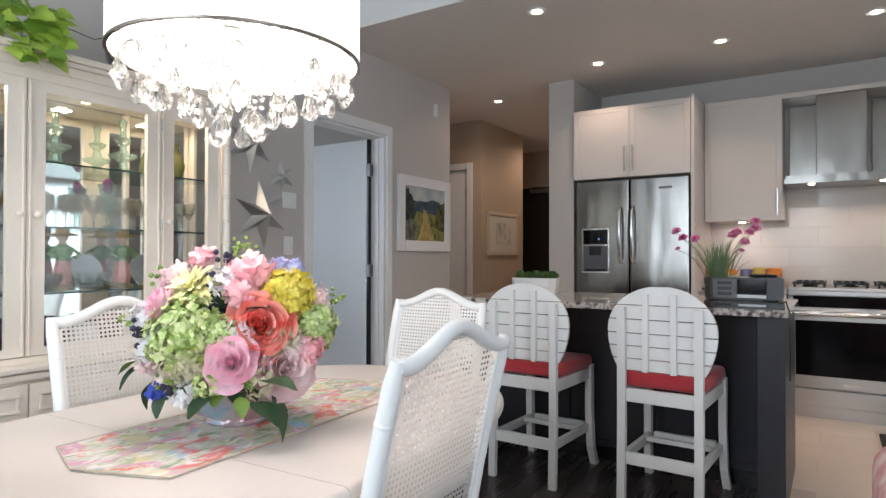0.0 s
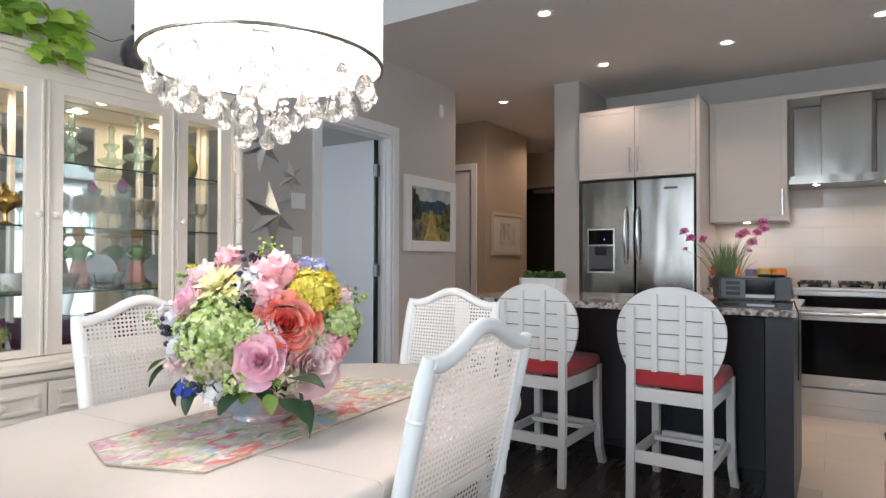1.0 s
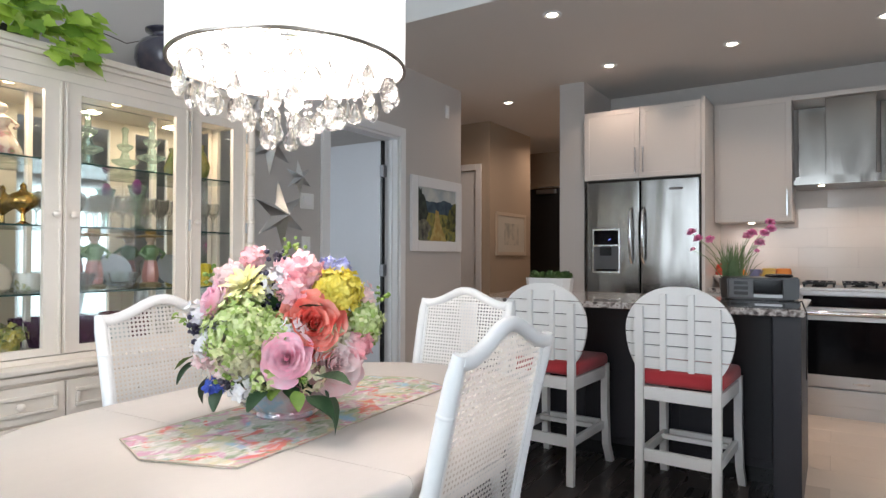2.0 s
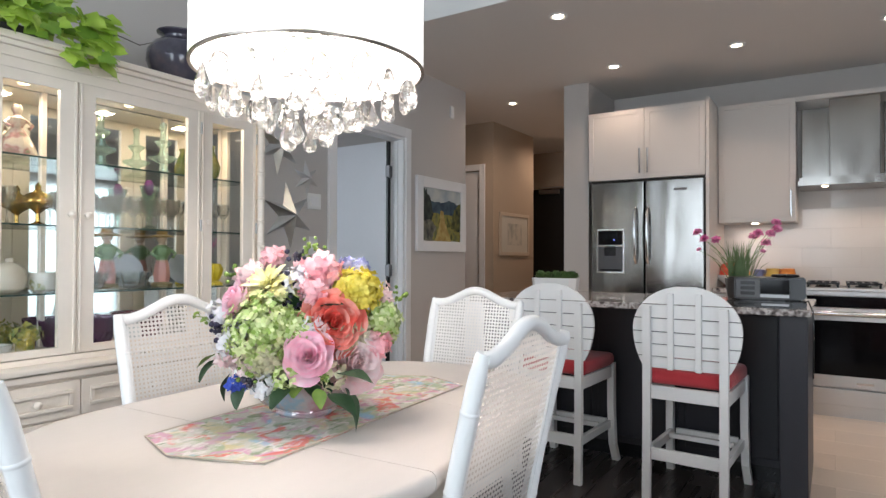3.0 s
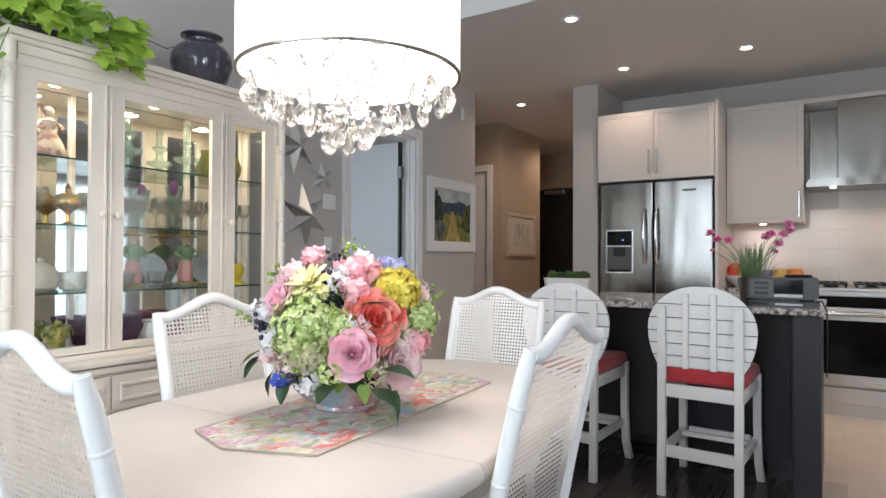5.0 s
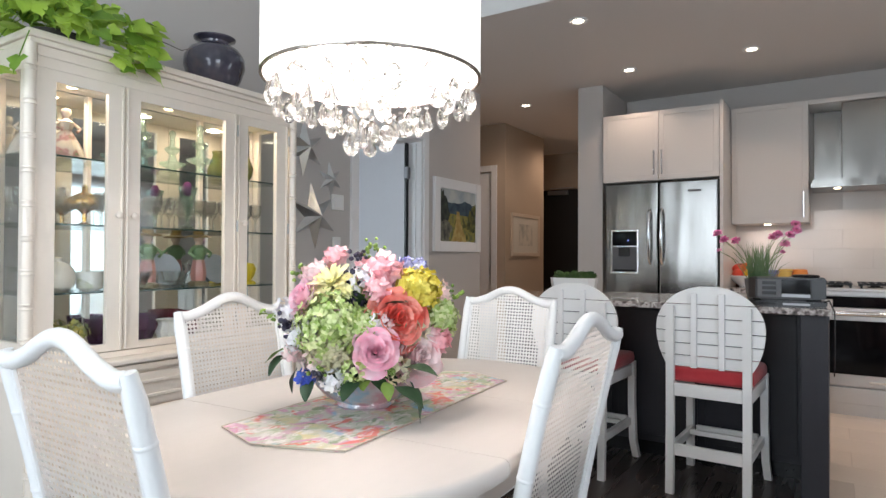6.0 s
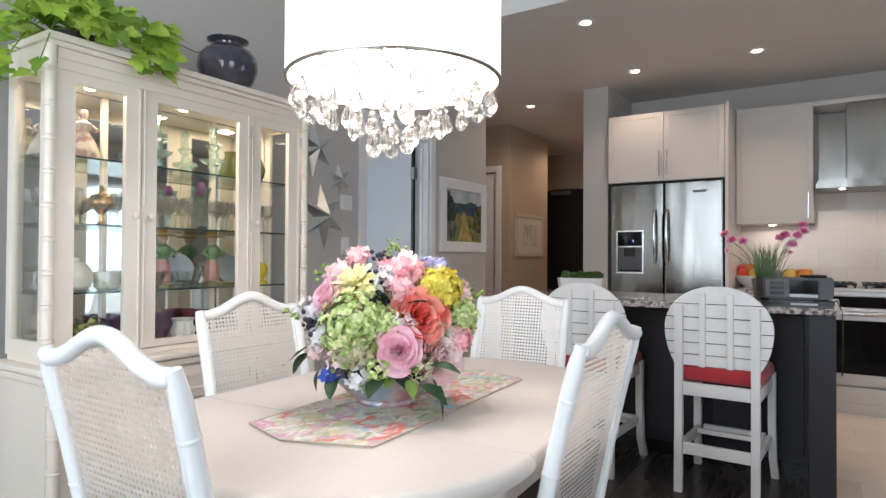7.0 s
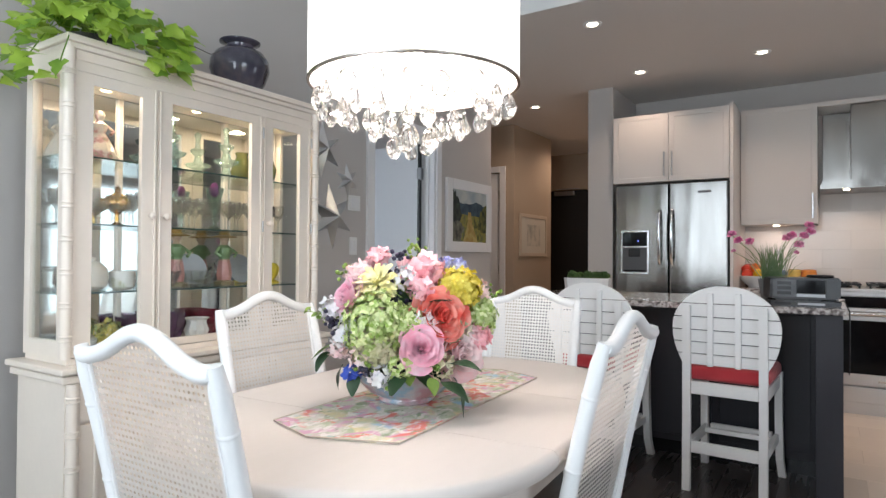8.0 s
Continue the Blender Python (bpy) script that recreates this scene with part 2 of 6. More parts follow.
def tube(bm, pts, rad, seg=10, cap=True):
    pts = [Vector(p) for p in pts]
    rads = rad if isinstance(rad, (list, tuple)) else [rad] * len(pts)
    rings, up = [], None
    for i, p in enumerate(pts):
        d = (pts[min(i + 1, len(pts) - 1)] - pts[max(i - 1, 0)]).normalized()
        if up is None:
            up = d.orthogonal().normalized()
        side = d.cross(up).normalized()
        up = side.cross(d).normalized()
        rings.append([bm.verts.new(p + rads[i] * (math.cos(2 * math.pi * k / seg) * side + math.sin(2 * math.pi * k / seg) * up)) for k in range(seg)])
    for a, b in zip(rings, rings[1:]):
        for k in range(seg):
            j = (k + 1) % seg
            bm.faces.new((a[k], a[j], b[j], b[k]))
    if cap:
        bm.faces.new(list(reversed(rings[0])))
        bm.faces.new(rings[-1])


def prism(bm, outline, z0, z1, m=Matrix()):
    lo = [bm.verts.new(m @ Vector((x, y, z0))) for x, y in outline]
    hi = [bm.verts.new(m @ Vector((x, y, z1))) for x, y in outline]
    bm.faces.new(list(reversed(lo)))
    bm.faces.new(hi)
    n = len(outline)
    for i in range(n):
        j = (i + 1) % n
        bm.faces.new((lo[i], lo[j], hi[j], hi[i]))


def mesh_of(name, bm, material, smooth=False, angle=40):
    bmesh.ops.recalc_face_normals(bm, faces=bm.faces)
    if smooth:
        lim = radians(angle)
        for f in bm.faces:
            f.smooth = True
        for e in bm.edges:
            if len(e.link_faces) == 2 and e.calc_face_angle(0) > lim:
                e.smooth = False
    me = bpy.data.meshes.new(name)
    bm.to_mesh(me)
    bm.free()
    me.materials.append(material)
    return me


def part(name, bm, material, parent, label="", smooth=False):
    ob = new(name, mesh_of(name, bm, material, smooth))
    ob.parent = parent
    return tagged(ob, label)


def single(name, bm, material, label, category, kind="", group="", smooth=False, at=None):
    ob = new(name, mesh_of(name, bm, material, smooth))
    if at is not None:
        ob.matrix_basis = at
    return tagged(ob, label, category, group, kind)


def thing(name, m, label, category, group="", kind=""):
    ob = new(name)
    ob.empty_display_size = 0.05
    ob.matrix_basis = m
    return tagged(ob, label, category, group, kind)


def B():
    return bmesh.new()


def boxes(*rows, bevel=0.0):
    bm = B()
    for r in rows:
        box(bm, *r, bevel=bevel)
    return bm


def structure(name, rows, material, label, category, bevel=0.0):
    return single(name, boxes(*rows, bevel=bevel), material, label, category, "structure")


# ---- the shell ----
WX, LOW, HIGH, BACK = -2.885, 2.63, 3.0, 5.6
structure("wall_west", [(WX - 0.12, WX, -3.0, 2.90, 0, HIGH), (WX - 0.12, WX, 2.90, 3.68, 2.06, HIGH), (WX - 0.12, WX, 3.68, 4.61, 0, HIGH)], M_WALL, "smooth warm grey painted dining room wall", "wall")
structure("wall_north", [(-1.83, 2.9, BACK, BACK + 0.12, 0, LOW)], M_WALL, "warm grey painted wall behind the kitchen cabinets", "wall")
structure("wall_column", [(-2.058, -1.838, 4.90, 8.0, 0, LOW)], M_WALL, "warm grey wall end beside the fridge", "wall")
structure("wall_hall", [(-4.6, -4.02, 5.8, 5.92, 0, LOW), (-4.02, -3.40, 5.8, 5.92, 2.10, LOW), (-3.40, -3.35, 5.8, 5.92, 0, LOW)], M_HALL, "tan painted hallway wall round the white door", "wall")
structure("wall_hall_side", [(-3.35, -3.23, 5.8, 6.86, 0, LOW)], M_HALL, "tan painted hallway side wall", "wall")
structure("wall_hall_back", [(-4.6, -3.35, 6.74, 6.86, 0, LOW)], M_HALL, "tan painted hallway wall", "wall")
structure("wall_hall_end", [(-4.6, -3.80, 8.0, 8.12, 0, LOW), (-3.80, -2.90, 8.0, 8.12, 2.12, LOW), (-2.90, -2.058, 8.0, 8.12, 0, LOW), (-4.72, -4.6, 4.49, 8.12, 0, LOW)], M_HALL, "tan painted hallway end wall", "wall")
structure("wall_bedroom", [(-5.3, -5.18, 1.4, 4.49, 0, HIGH), (-5.18, -3.005, 4.37, 4.49, 0, HIGH), (-5.3, -3.005, 1.4, 1.52, 0, HIGH), (-4.72, -3.005, 4.495, 4.61, 0, LOW)], M_WALL, "grey painted walls of the next room", "wall")
structure("wall_east", [(2.8, 2.92, -2.02, -1.7, 0, HIGH), (2.8, 2.92, -1.7, 0.1, 0, 0.45), (2.8, 2.92, -1.7, 0.1, 2.5, HIGH), (2.8, 2.92, 0.1, 3.2, 0, HIGH), (2.8, 2.92, 3.2, 4.4, 0, 0.3), (2.8, 2.92, 3.2, 4.4, 2.1, HIGH), (2.8, 2.92, 4.4, 5.72, 0, HIGH)], M_WALL, "warm grey painted window wall", "wall")
structure("wall_south", [(-3.0, -2.65, -2.02, -1.9, 0, HIGH), (-2.65, 0.05, -2.02, -1.9, 0, 0.75), (-2.65, 0.05, -2.02, -1.9, 2.5, HIGH), (0.05, 2.8, -2.02, -1.9, 0, HIGH)], M_WALL, "warm grey painted living room wall", "wall")
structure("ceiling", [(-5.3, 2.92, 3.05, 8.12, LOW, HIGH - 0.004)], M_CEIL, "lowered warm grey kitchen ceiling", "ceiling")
structure("ceiling_high", [(-5.3, 2.92, -3.12, 3.05, HIGH, HIGH + 0.1)], M_CEILW, "higher white dining room ceiling", "ceiling")
structure("bulkhead", [(WX, 2.8, 3.042, 3.05, LOW, HIGH)], M_CEILW, "white edge face of the lowered ceiling", "ceiling")
structure("floor", [(-5.3, 2.92, -3.12, 8.12, -0.1, -0.012)], M_PLANK, "dark wooden subfloor", "floor")


def window(name, m, w, h, mull, label):
    """A window in its opening; local x along the wall, z up, y through it."""
    t = thing(name, m, label, "window", kind="structure")
    part("window_frame", boxes((0, w, -0.06, 0.06, 0, 0.06), (0, w, -0.06, 0.06, h - 0.06, h), (0, 0.06, -0.06, 0.06, 0.06, h - 0.06), (w - 0.06, w, -0.06, 0.06, 0.06, h - 0.06)), M_TRIM, t)
    step = (w - 0.12) / mull
    for i in range(1, mull):
        part("mullion", boxes((0.06 + i * step - 0.03, 0.06 + i * step + 0.03, -0.04, 0.04, 0.06, h - 0.06)), M_TRIM, t)
    for i in range(mull):
        p = part("pane", boxes((0.06 + i * step + 0.03, 0.06 + (i + 1) * step - 0.03, -0.004, 0.004, 0.06, h - 0.06)), M_PANE, t)
        p.visible_shadow = False


window("window_1", pose(-2.65, -1.96, 0.75), 2.7, 1.75, 3, "wide white framed window in the living room")
window("window_2", pose(2.86, 3.2, 0.3, 0, 0, 90), 1.2, 1.8, 2, "tall white framed window by the kitchen")
# the last window is unseen, added to carry the extra side light
window("added_side_window", pose(2.86, -1.7, 0.45, 0, 0, 90), 1.8, 2.05, 2, "unseen white framed window added for side light by the living area")
for nm, m, sx, sz in (("backdrop_1", pose(-1.3, -2.6, 1.6), 5.0, 3.0), ("backdrop_2", pose(3.5, 1.4, 1.6, 0, 0, 90), 8.0, 3.0)):
    bm = B()
    box(bm, -sx / 2, sx / 2, -0.01, 0.01, -sz / 2, sz / 2)
    single(nm, bm, glow(nm, (0.85, 0.93, 1.0), 1.2 if sx < 6 else 0.75), "bright hazy daylight outside the window", "backdrop", "structure", at=m)

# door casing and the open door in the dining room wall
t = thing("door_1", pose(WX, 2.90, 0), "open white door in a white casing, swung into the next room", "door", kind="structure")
part("casing", boxes((0.0, 0.022, -0.075, 0.0, 0, 2.135), (0.0, 0.022, 0.78, 0.845, 0, 2.135), (0.0, 0.022, 0.0, 0.78, 2.06, 2.135), bevel=0.004), M_TRIM, t)
part("jamb", boxes((-0.12, -0.001, 0.0, 0.018, 0, 2.042), (-0.12, -0.001, 0.762, 0.78, 0, 2.042), (-0.12, -0.001, 0.0, 0.78, 2.042, 2.06)), M_TRIM, t)
part("stop", boxes((-0.075, -0.045, 0.750, 0.762, 0, 2.03), (-0.075, -0.045, 0.018, 0.03, 0, 2.03)), M_TRIM, t)
# black strip put where the gap at the hinge side lies in shade
part("hinge_gap_shade", boxes((-0.127, -0.112, 0.715, 0.749, 0.01, 2.035)), M_BLACK, t, "black strip standing in for the shaded hinge gap")
leaf = part("door_leaf", boxes((-0.83, -0.128, 0.712, 0.75, 0.01, 2.035), bevel=0.003), M_DOORW, t)
for z in (0.22, 1.03, 1.80):
    bm = boxes((-0.122, -0.098, 0.740, 0.754, z - 0.045, z + 0.045), (-0.128, -0.09, 0.706, 0.714, z - 0.045, z + 0.045))
    tube(bm, [(-0.112, 0.734, z - 0.05), (-0.112, 0.734, z + 0.05)], 0.009, 10)
    part("hinge", bm, mat("dull_steel", (0.30, 0.30, 0.31), 0.5, 0.8), leaf, "dull steel hinge")
# hallway door and the entry door
t = thing("door_2", pose(-4.02, 5.8, 0), "closed white hallway door in a white casing", "door", kind="structure")
part("casing", boxes((-0.07, 0.0, -0.02, 0.0, 0, 2.17), (0.62, 0.69, -0.02, 0.0, 0, 2.17), (0.0, 0.62, -0.02, 0.0, 2.10, 2.17), bevel=0.004), M_TRIM, t)
part("door_leaf", boxes((0.004, 0.616, 0.02, 0.055, 0.01, 2.095), bevel=0.003), M_TRIM, t)
for z in (1.85, 1.0):
    part("hinge", boxes((0.596, 0.616, 0.004, 0.019, z - 0.05, z + 0.05)), M_STEEL, t, "brushed steel hinge")
t = thing("door_3", pose(-3.80, 8.0, 0), "dark brown entry door at the hallway end", "door", kind="structure")
part("door_leaf", boxes((0.004, 0.896, 0.03, 0.075, 0.01, 2.115), bevel=0.004), M_ENTRY, t)
bm = boxes((0.15, 0.45, -0.03, 0.028, 2.04, 2.10), bevel=0.006)
box(bm, 0.2, 0.55, -0.06, -0.045, 2.12, 2.135)
part("door_closer", bm, M_STEEL, t, "metal door closer")
structure("baseboard", [(WX + 0.001, WX + 0.015, -3.0, 2.82, 0, 0.11), (WX + 0.001, WX + 0.015, 3.75, 4.61, 0, 0.11), (-2.058, -1.838, 4.885, 4.899, 0, 0.11)], M_TRIM, "white painted baseboard", "baseboard", bevel=0.003)

# ---- kitchen ----
t = thing("refrigerator", pose(-1.812, 4.86, 0), "stainless steel french door fridge with an ice dispenser", "refrigerator")
part("body", boxes((0.0, 0.906, 0.09, 0.70, 0.02, 1.766)), M_BLACK, t)
fr = lambda x0, x1, z0, z1: boxes((x0, x1, 0.0, 0.075, z0, z1), bevel=0.012)
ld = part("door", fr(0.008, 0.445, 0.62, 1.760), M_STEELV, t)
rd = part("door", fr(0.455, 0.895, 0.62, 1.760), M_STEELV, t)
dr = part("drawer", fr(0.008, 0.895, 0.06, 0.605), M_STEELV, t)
for ob, x in ((ld, 0.383), (rd, 0.480)):
    bm = B()
    tube(bm, [(x, -0.002, 1.53), (x, -0.045, 1.50), (x, -0.058, 1.33), (x, -0.045, 1.13), (x, -0.002, 1.09)], 0.012, 10)
    part("handle", bm, M_CHROME, ob, "curved polished steel handle", smooth=True)
bm = B()
tube(bm, [(0.2, -0.002, 0.54), (0.22, -0.05, 0.54), (0.66, -0.05, 0.54), (0.68, -0.002, 0.54)], 0.012, 10)
part("handle", bm, M_CHROME, dr, "polished steel handle", smooth=True)
bm = boxes((0.058, 0.292, -0.008, 0.01, 1.355, 1.372), (0.058, 0.292, -0.008, 0.01, 1.006, 1.022), (0.058, 0.074, -0.008, 0.01, 1.022, 1.355), (0.276, 0.292, -0.008, 0.01, 1.022, 1.355), (0.074, 0.276, -0.008, 0.01, 1.225, 1.24), bevel=0.003)
part("dispenser_frame", bm, M_CHROME, ld, "bright steel dispenser frame")
part("dispenser_panel", boxes((0.074, 0.276, -0.003, 0.008, 1.24, 1.355)), M_GLASSB, ld, "black dispenser display")
part("dispenser_recess", boxes((0.074, 0.276, -0.003, 0.008, 1.022, 1.225)), mat("dispenser_grey", (0.09, 0.09, 0.095), 0.4), ld, "grey dispenser recess")
part("dispenser_spout", boxes((0.13, 0.22, -0.03, 0.0, 1.15, 1.22), bevel=0.004), M_BLACK, ld)
part("drip_tray", boxes((0.09, 0.26, -0.02, 0.0, 1.024, 1.04), bevel=0.004), M_BLACK, ld)
part("indicator_light", boxes((0.20, 0.208, -0.006, -0.0035, 1.278, 1.286)), glow("blue_led", (0.1, 0.15, 1.0), 4.0), ld, "small blue display light")
part("maker_badge", boxes((0.675, 0.775, -0.004, 0.001, 1.665, 1.683), bevel=0.002), mat("badge_grey", (0.16, 0.16, 0.17), 0.5), rd, "small embossed steel badge")


def cabinet(name, at, w, h, d, doors, label, handles, drawer=0, hz="low"):
    """A cabinet with its front at local y = 0; handles: x places of upright bars."""
    c = thing(name, at, label, "cabinet")
    part("body", boxes((0, w, 0.024, d, 0, h)), M_CAB, c)
    step = w / doors
    for i in range(doors):
        x0, x1 = i * step + 0.002, (i + 1) * step - 0.002
        zt = h - drawer - 0.002
        bm = B()
        vs = box(bm, x0, x1, 0.0, 0.022, 0.002, zt)
        ff = min(bm.faces, key=lambda f: f.calc_center_median().y)
        bmesh.ops.inset_region(bm, faces=[ff], thickness=0.055, depth=0.0)
        bmesh.ops.inset_region(bm, faces=[ff], thickness=0.003, depth=-0.0025)
        dob = part("door", bm, M_CAB, c)
        hx = handles[i]
        z0, z1 = ((0.04, 0.24) if hz == "low" else (zt - 0.24, zt - 0.04))
        bm = B()
        tube(bm, [(hx, -0.03, z0), (hx, -0.03, z1)], 0.0075, 10)
        tube(bm, [(hx, -0.03, z0 + 0.02), (hx, 0.0, z0 + 0.02)], 0.004, 8)
        tube(bm, [(hx, -0.03, z1 - 0.02), (hx, 0.0, z1 - 0.02)], 0.004, 8)
        part("handle", bm, M_CHROME, dob, "slim polished bar handle", smooth=True)
        if drawer:
            q = part("drawer", boxes((x0, x1, 0.0, 0.022, h - drawer + 0.002, h - 0.004), bevel=0.002), M_CAB, c)
            bm = B()
            tube(bm, [((x0 + x1) / 2 - 0.07, -0.025, h - drawer / 2), ((x0 + x1) / 2 + 0.07, -0.025, h - drawer / 2)], 0.005, 8)
            part("handle", bm, M_CHROME, q, "slim polished bar handle")
    return c


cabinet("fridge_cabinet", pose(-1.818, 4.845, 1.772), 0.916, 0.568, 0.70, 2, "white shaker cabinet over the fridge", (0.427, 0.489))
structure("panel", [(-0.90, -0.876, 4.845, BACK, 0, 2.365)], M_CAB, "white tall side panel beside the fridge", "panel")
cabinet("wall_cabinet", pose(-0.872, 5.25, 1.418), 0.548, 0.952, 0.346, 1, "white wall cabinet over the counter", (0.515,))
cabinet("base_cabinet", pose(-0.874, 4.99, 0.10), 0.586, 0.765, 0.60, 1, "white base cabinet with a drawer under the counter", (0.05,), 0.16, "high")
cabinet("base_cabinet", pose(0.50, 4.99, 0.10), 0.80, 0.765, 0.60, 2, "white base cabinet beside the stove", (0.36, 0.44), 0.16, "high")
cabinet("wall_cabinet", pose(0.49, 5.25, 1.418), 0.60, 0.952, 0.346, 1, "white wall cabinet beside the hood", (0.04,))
structure("toe_kick", [(-0.874, -0.288, 5.05, 5.07, 0, 0.098), (0.5, 1.3, 5.05, 5.07, 0, 0.098)], M_CAB, "white recessed toe kick", "toe kick")
single("counter", boxes((-0.874, -0.284, 4.96, BACK - 0.001, 0.867, 0.905), bevel=0.004), M_GRANITE, "speckled granite kitchen counter", "counter")
single("counter", boxes((0.496, 1.32, 4.96, BACK - 0.001, 0.867, 0.905), bevel=0.004), M_GRANITE, "speckled granite counter beside the stove", "counter")
structure("valance", [(-0.322, 0.488, 5.25, BACK - 0.002, 2.335, 2.37)], M_CAB, "white board above the hood", "valance")
# spot lights under the wall cabinet
for x, y in ((-0.62, 5.42),):
    bm = B()
    lathe(bm, ((0.022, 0.005), (0.025, 0.009), (0.025, 0.0115)), 20)
    single("puck_light", bm, glow("puck_glow", (1.0, 0.8, 0.6), 9.0), "small round lit lamp under the wall cabinet", "light", at=pose(x, y, 1.406))

t = thing("range_hood", pose(-0.305, 5.10, 1.672), "stainless steel chimney range hood", "range hood")
bm = B()
prism(bm, ((0, 0), (0.77, 0), (0.77, 0.495), (0, 0.495)), 0.0, 0.034)
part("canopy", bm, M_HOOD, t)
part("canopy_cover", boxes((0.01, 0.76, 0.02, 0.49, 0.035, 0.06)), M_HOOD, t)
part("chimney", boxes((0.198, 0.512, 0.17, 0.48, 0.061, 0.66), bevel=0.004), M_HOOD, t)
for x in (0.17, 0.60):
    bm = B()
    lathe(bm, ((0.020, -0.004), (0.022, -0.001)), 18, Matrix.Translation((x, 0.12, 0)))
    part("hood_lamp", bm, glow("hood_glow", (1.0, 0.78, 0.55), 12.0), t, "round warm lit hood lamp")
for x in (0.02, 0.56):
    part("steel_panel", boxes((x - 0.01, x + 0.19, 0.478, 0.494, 0.07, 0.66), bevel=0.002), M_HOOD, t)

t = thing("stove", pose(-0.281, 5.05, 0), "stainless steel slide-in range with a black glass oven door", "stove")
part("body", boxes((0.0, 0.762, 0.045, 0.538, 0.088, 0.90)), M_STEEL, t)
part("toe_panel", boxes((0.01, 0.752, 0.03, 0.53, 0.0, 0.0875)), M_STEEL, t, "recessed steel toe panel")
part("cooktop", boxes((0.0, 0.762, 0.0, 0.538, 0.901, 0.922), bevel=0.004), M_STEEL, t)
part("fascia", boxes((0.0, 0.762, 0.006, 0.044, 0.865, 0.90), bevel=0.004), M_STEEL, t)
part("control_glass", boxes((0.03, 0.732, 0.0, 0.044, 0.785, 0.862), bevel=0.003), M_GLASSB, t, "black glass control band")
od = part("oven_door", boxes((0.004, 0.758, 0.0, 0.044, 0.215, 0.782), bevel=0.006), M_STEEL, t)
part("oven_window", boxes((0.045, 0.717, -0.003, 0.004, 0.30, 0.69), bevel=0.002), M_GLASSB, od, "black oven window")
bm = B()
tube(bm, [(0.03, -0.045, 0.742), (0.732, -0.045, 0.742)], 0.017, 14)
tube(bm, [(0.06, -0.045, 0.742), (0.06, 0.004, 0.742)], 0.011, 10)
tube(bm, [(0.702, -0.045, 0.742), (0.702, 0.004, 0.742)], 0.011, 10)
part("handle", bm, M_CHROME, od, "thick polished steel bar", smooth=True)
part("maker_badge", boxes((0.33, 0.43, -0.004, 0.001, 0.245, 0.262), bevel=0.002), M_CHROME, od, "small steel badge")
part("drawer", boxes((0.004, 0.758, 0.0, 0.044, 0.088, 0.205), bevel=0.006), M_STEEL, t)
for gx in (0.02, 0.27, 0.52):
    bm = B()
    for i in range(5):
        x = gx + 0.018 + i * 0.046
        box(bm, x - 0.006, x + 0.006, 0.04, 0.50, 0.945, 0.960, 0.002, 1)
    for y in (0.04, 0.27, 0.50):
        box(bm, gx + 0.006, gx + 0.214, y - 0.006, y + 0.006, 0.9445, 0.9590)
    for x in (gx + 0.018, gx + 0.202):
        for y in (0.045, 0.495):
            box(bm, x - 0.007, x + 0.007, y - 0.007, y + 0.007, 0.9225, 0.945)
    part("grate", bm, M_BLACK, t, "black cast iron grate")
for x, y in ((0.13, 0.15), (0.13, 0.39), (0.38, 0.27), (0.63, 0.15), (0.63, 0.39)):
    bm = B()
    lathe(bm, ((0.05, 0.9225), (0.05, 0.93), (0.03, 0.932), (0.03, 0.94), (0.0, 0.94)), 18, Matrix.Translation((x, y, 0)))
    part("burner", bm, M_BLACK, t)

# island
t = thing("kitchen_island", pose(-1.86, 3.0, 0), "espresso wood kitchen island under a granite top", "island")
part("base", boxes((0.10, 1.562, 0.36, 0.82, 0.08, 0.874)), M_DARK, t)
part("toe_kick", boxes((0.10, 1.562, 0.38, 0.76, 0.0, 0.079)), M_BLACK, t)
part("end_panel", boxes((1.566, 1.678, 0.06, 0.82, 0.0, 0.874), bevel=0.003), M_DARK, t)
part("end_panel", boxes((0.02, 0.096, 0.06, 0.82, 0.0, 0.874), bevel=0.003), M_DARK, t)
for x0 in (0.14, 0.62, 1.10):
    part("front_panel", boxes((x0, x0 + 0.44, 0.348, 0.359, 0.12, 0.84), bevel=0.003), M_DARK, t)
single("granite_top", boxes((-1.90, -0.165, 2.985, 3.86, 0.8745, 0.9065), bevel=0.005), M_GRANITE, "speckled grey granite island top", "countertop")

# ceiling spots; the one at y 6.9 is unseen, added to brighten the hall
for x, y in ((-1.512, 3.412), (-1.523, 4.583), (-0.649, 4.56), (0.225, 4.52), (-2.70, 5.19), (-2.70, 6.9), (-0.64, 3.41), (0.235, 3.40)):
    t = thing("downlight", pose(x, y, LOW), "round recessed ceiling spot, lit warm white", "light", "ceiling spots")
    bm = B()
    lathe(bm, ((0.060, -0.001), (0.060, -0.005), (0.048, -0.008), (0.036, -0.002), (0.0, -0.001)), 28)
    part("trim_ring", bm, M_TRIM, t, smooth=True)
    bm = B()
    lathe(bm, ((0.034, -0.001), (0.033, -0.006), (0.022, -0.010), (0.0, -0.011)), 24)
    part("bulb", bm, glow("spot_glow", (1.0, 0.86, 0.68), 8.0), t, "glowing warm bulb")
    spot_lamp("spot_light", (x, y, LOW - 0.02), (x, y, 0), 15 if y < 5 else 25, WARM, 120 if y < 5 else 165)
area("puck_light_beam", look((-0.62, 5.42, 1.40), (-0.62, 5.45, 0)), 0.06, 0.06, 0.7, WARM)
for x in (-0.135, 0.295):
    spot_lamp("hood_light", (x, 5.22, 1.66), (x, 5.35, 0.9), 4.6, WARM, 140, 0.03)

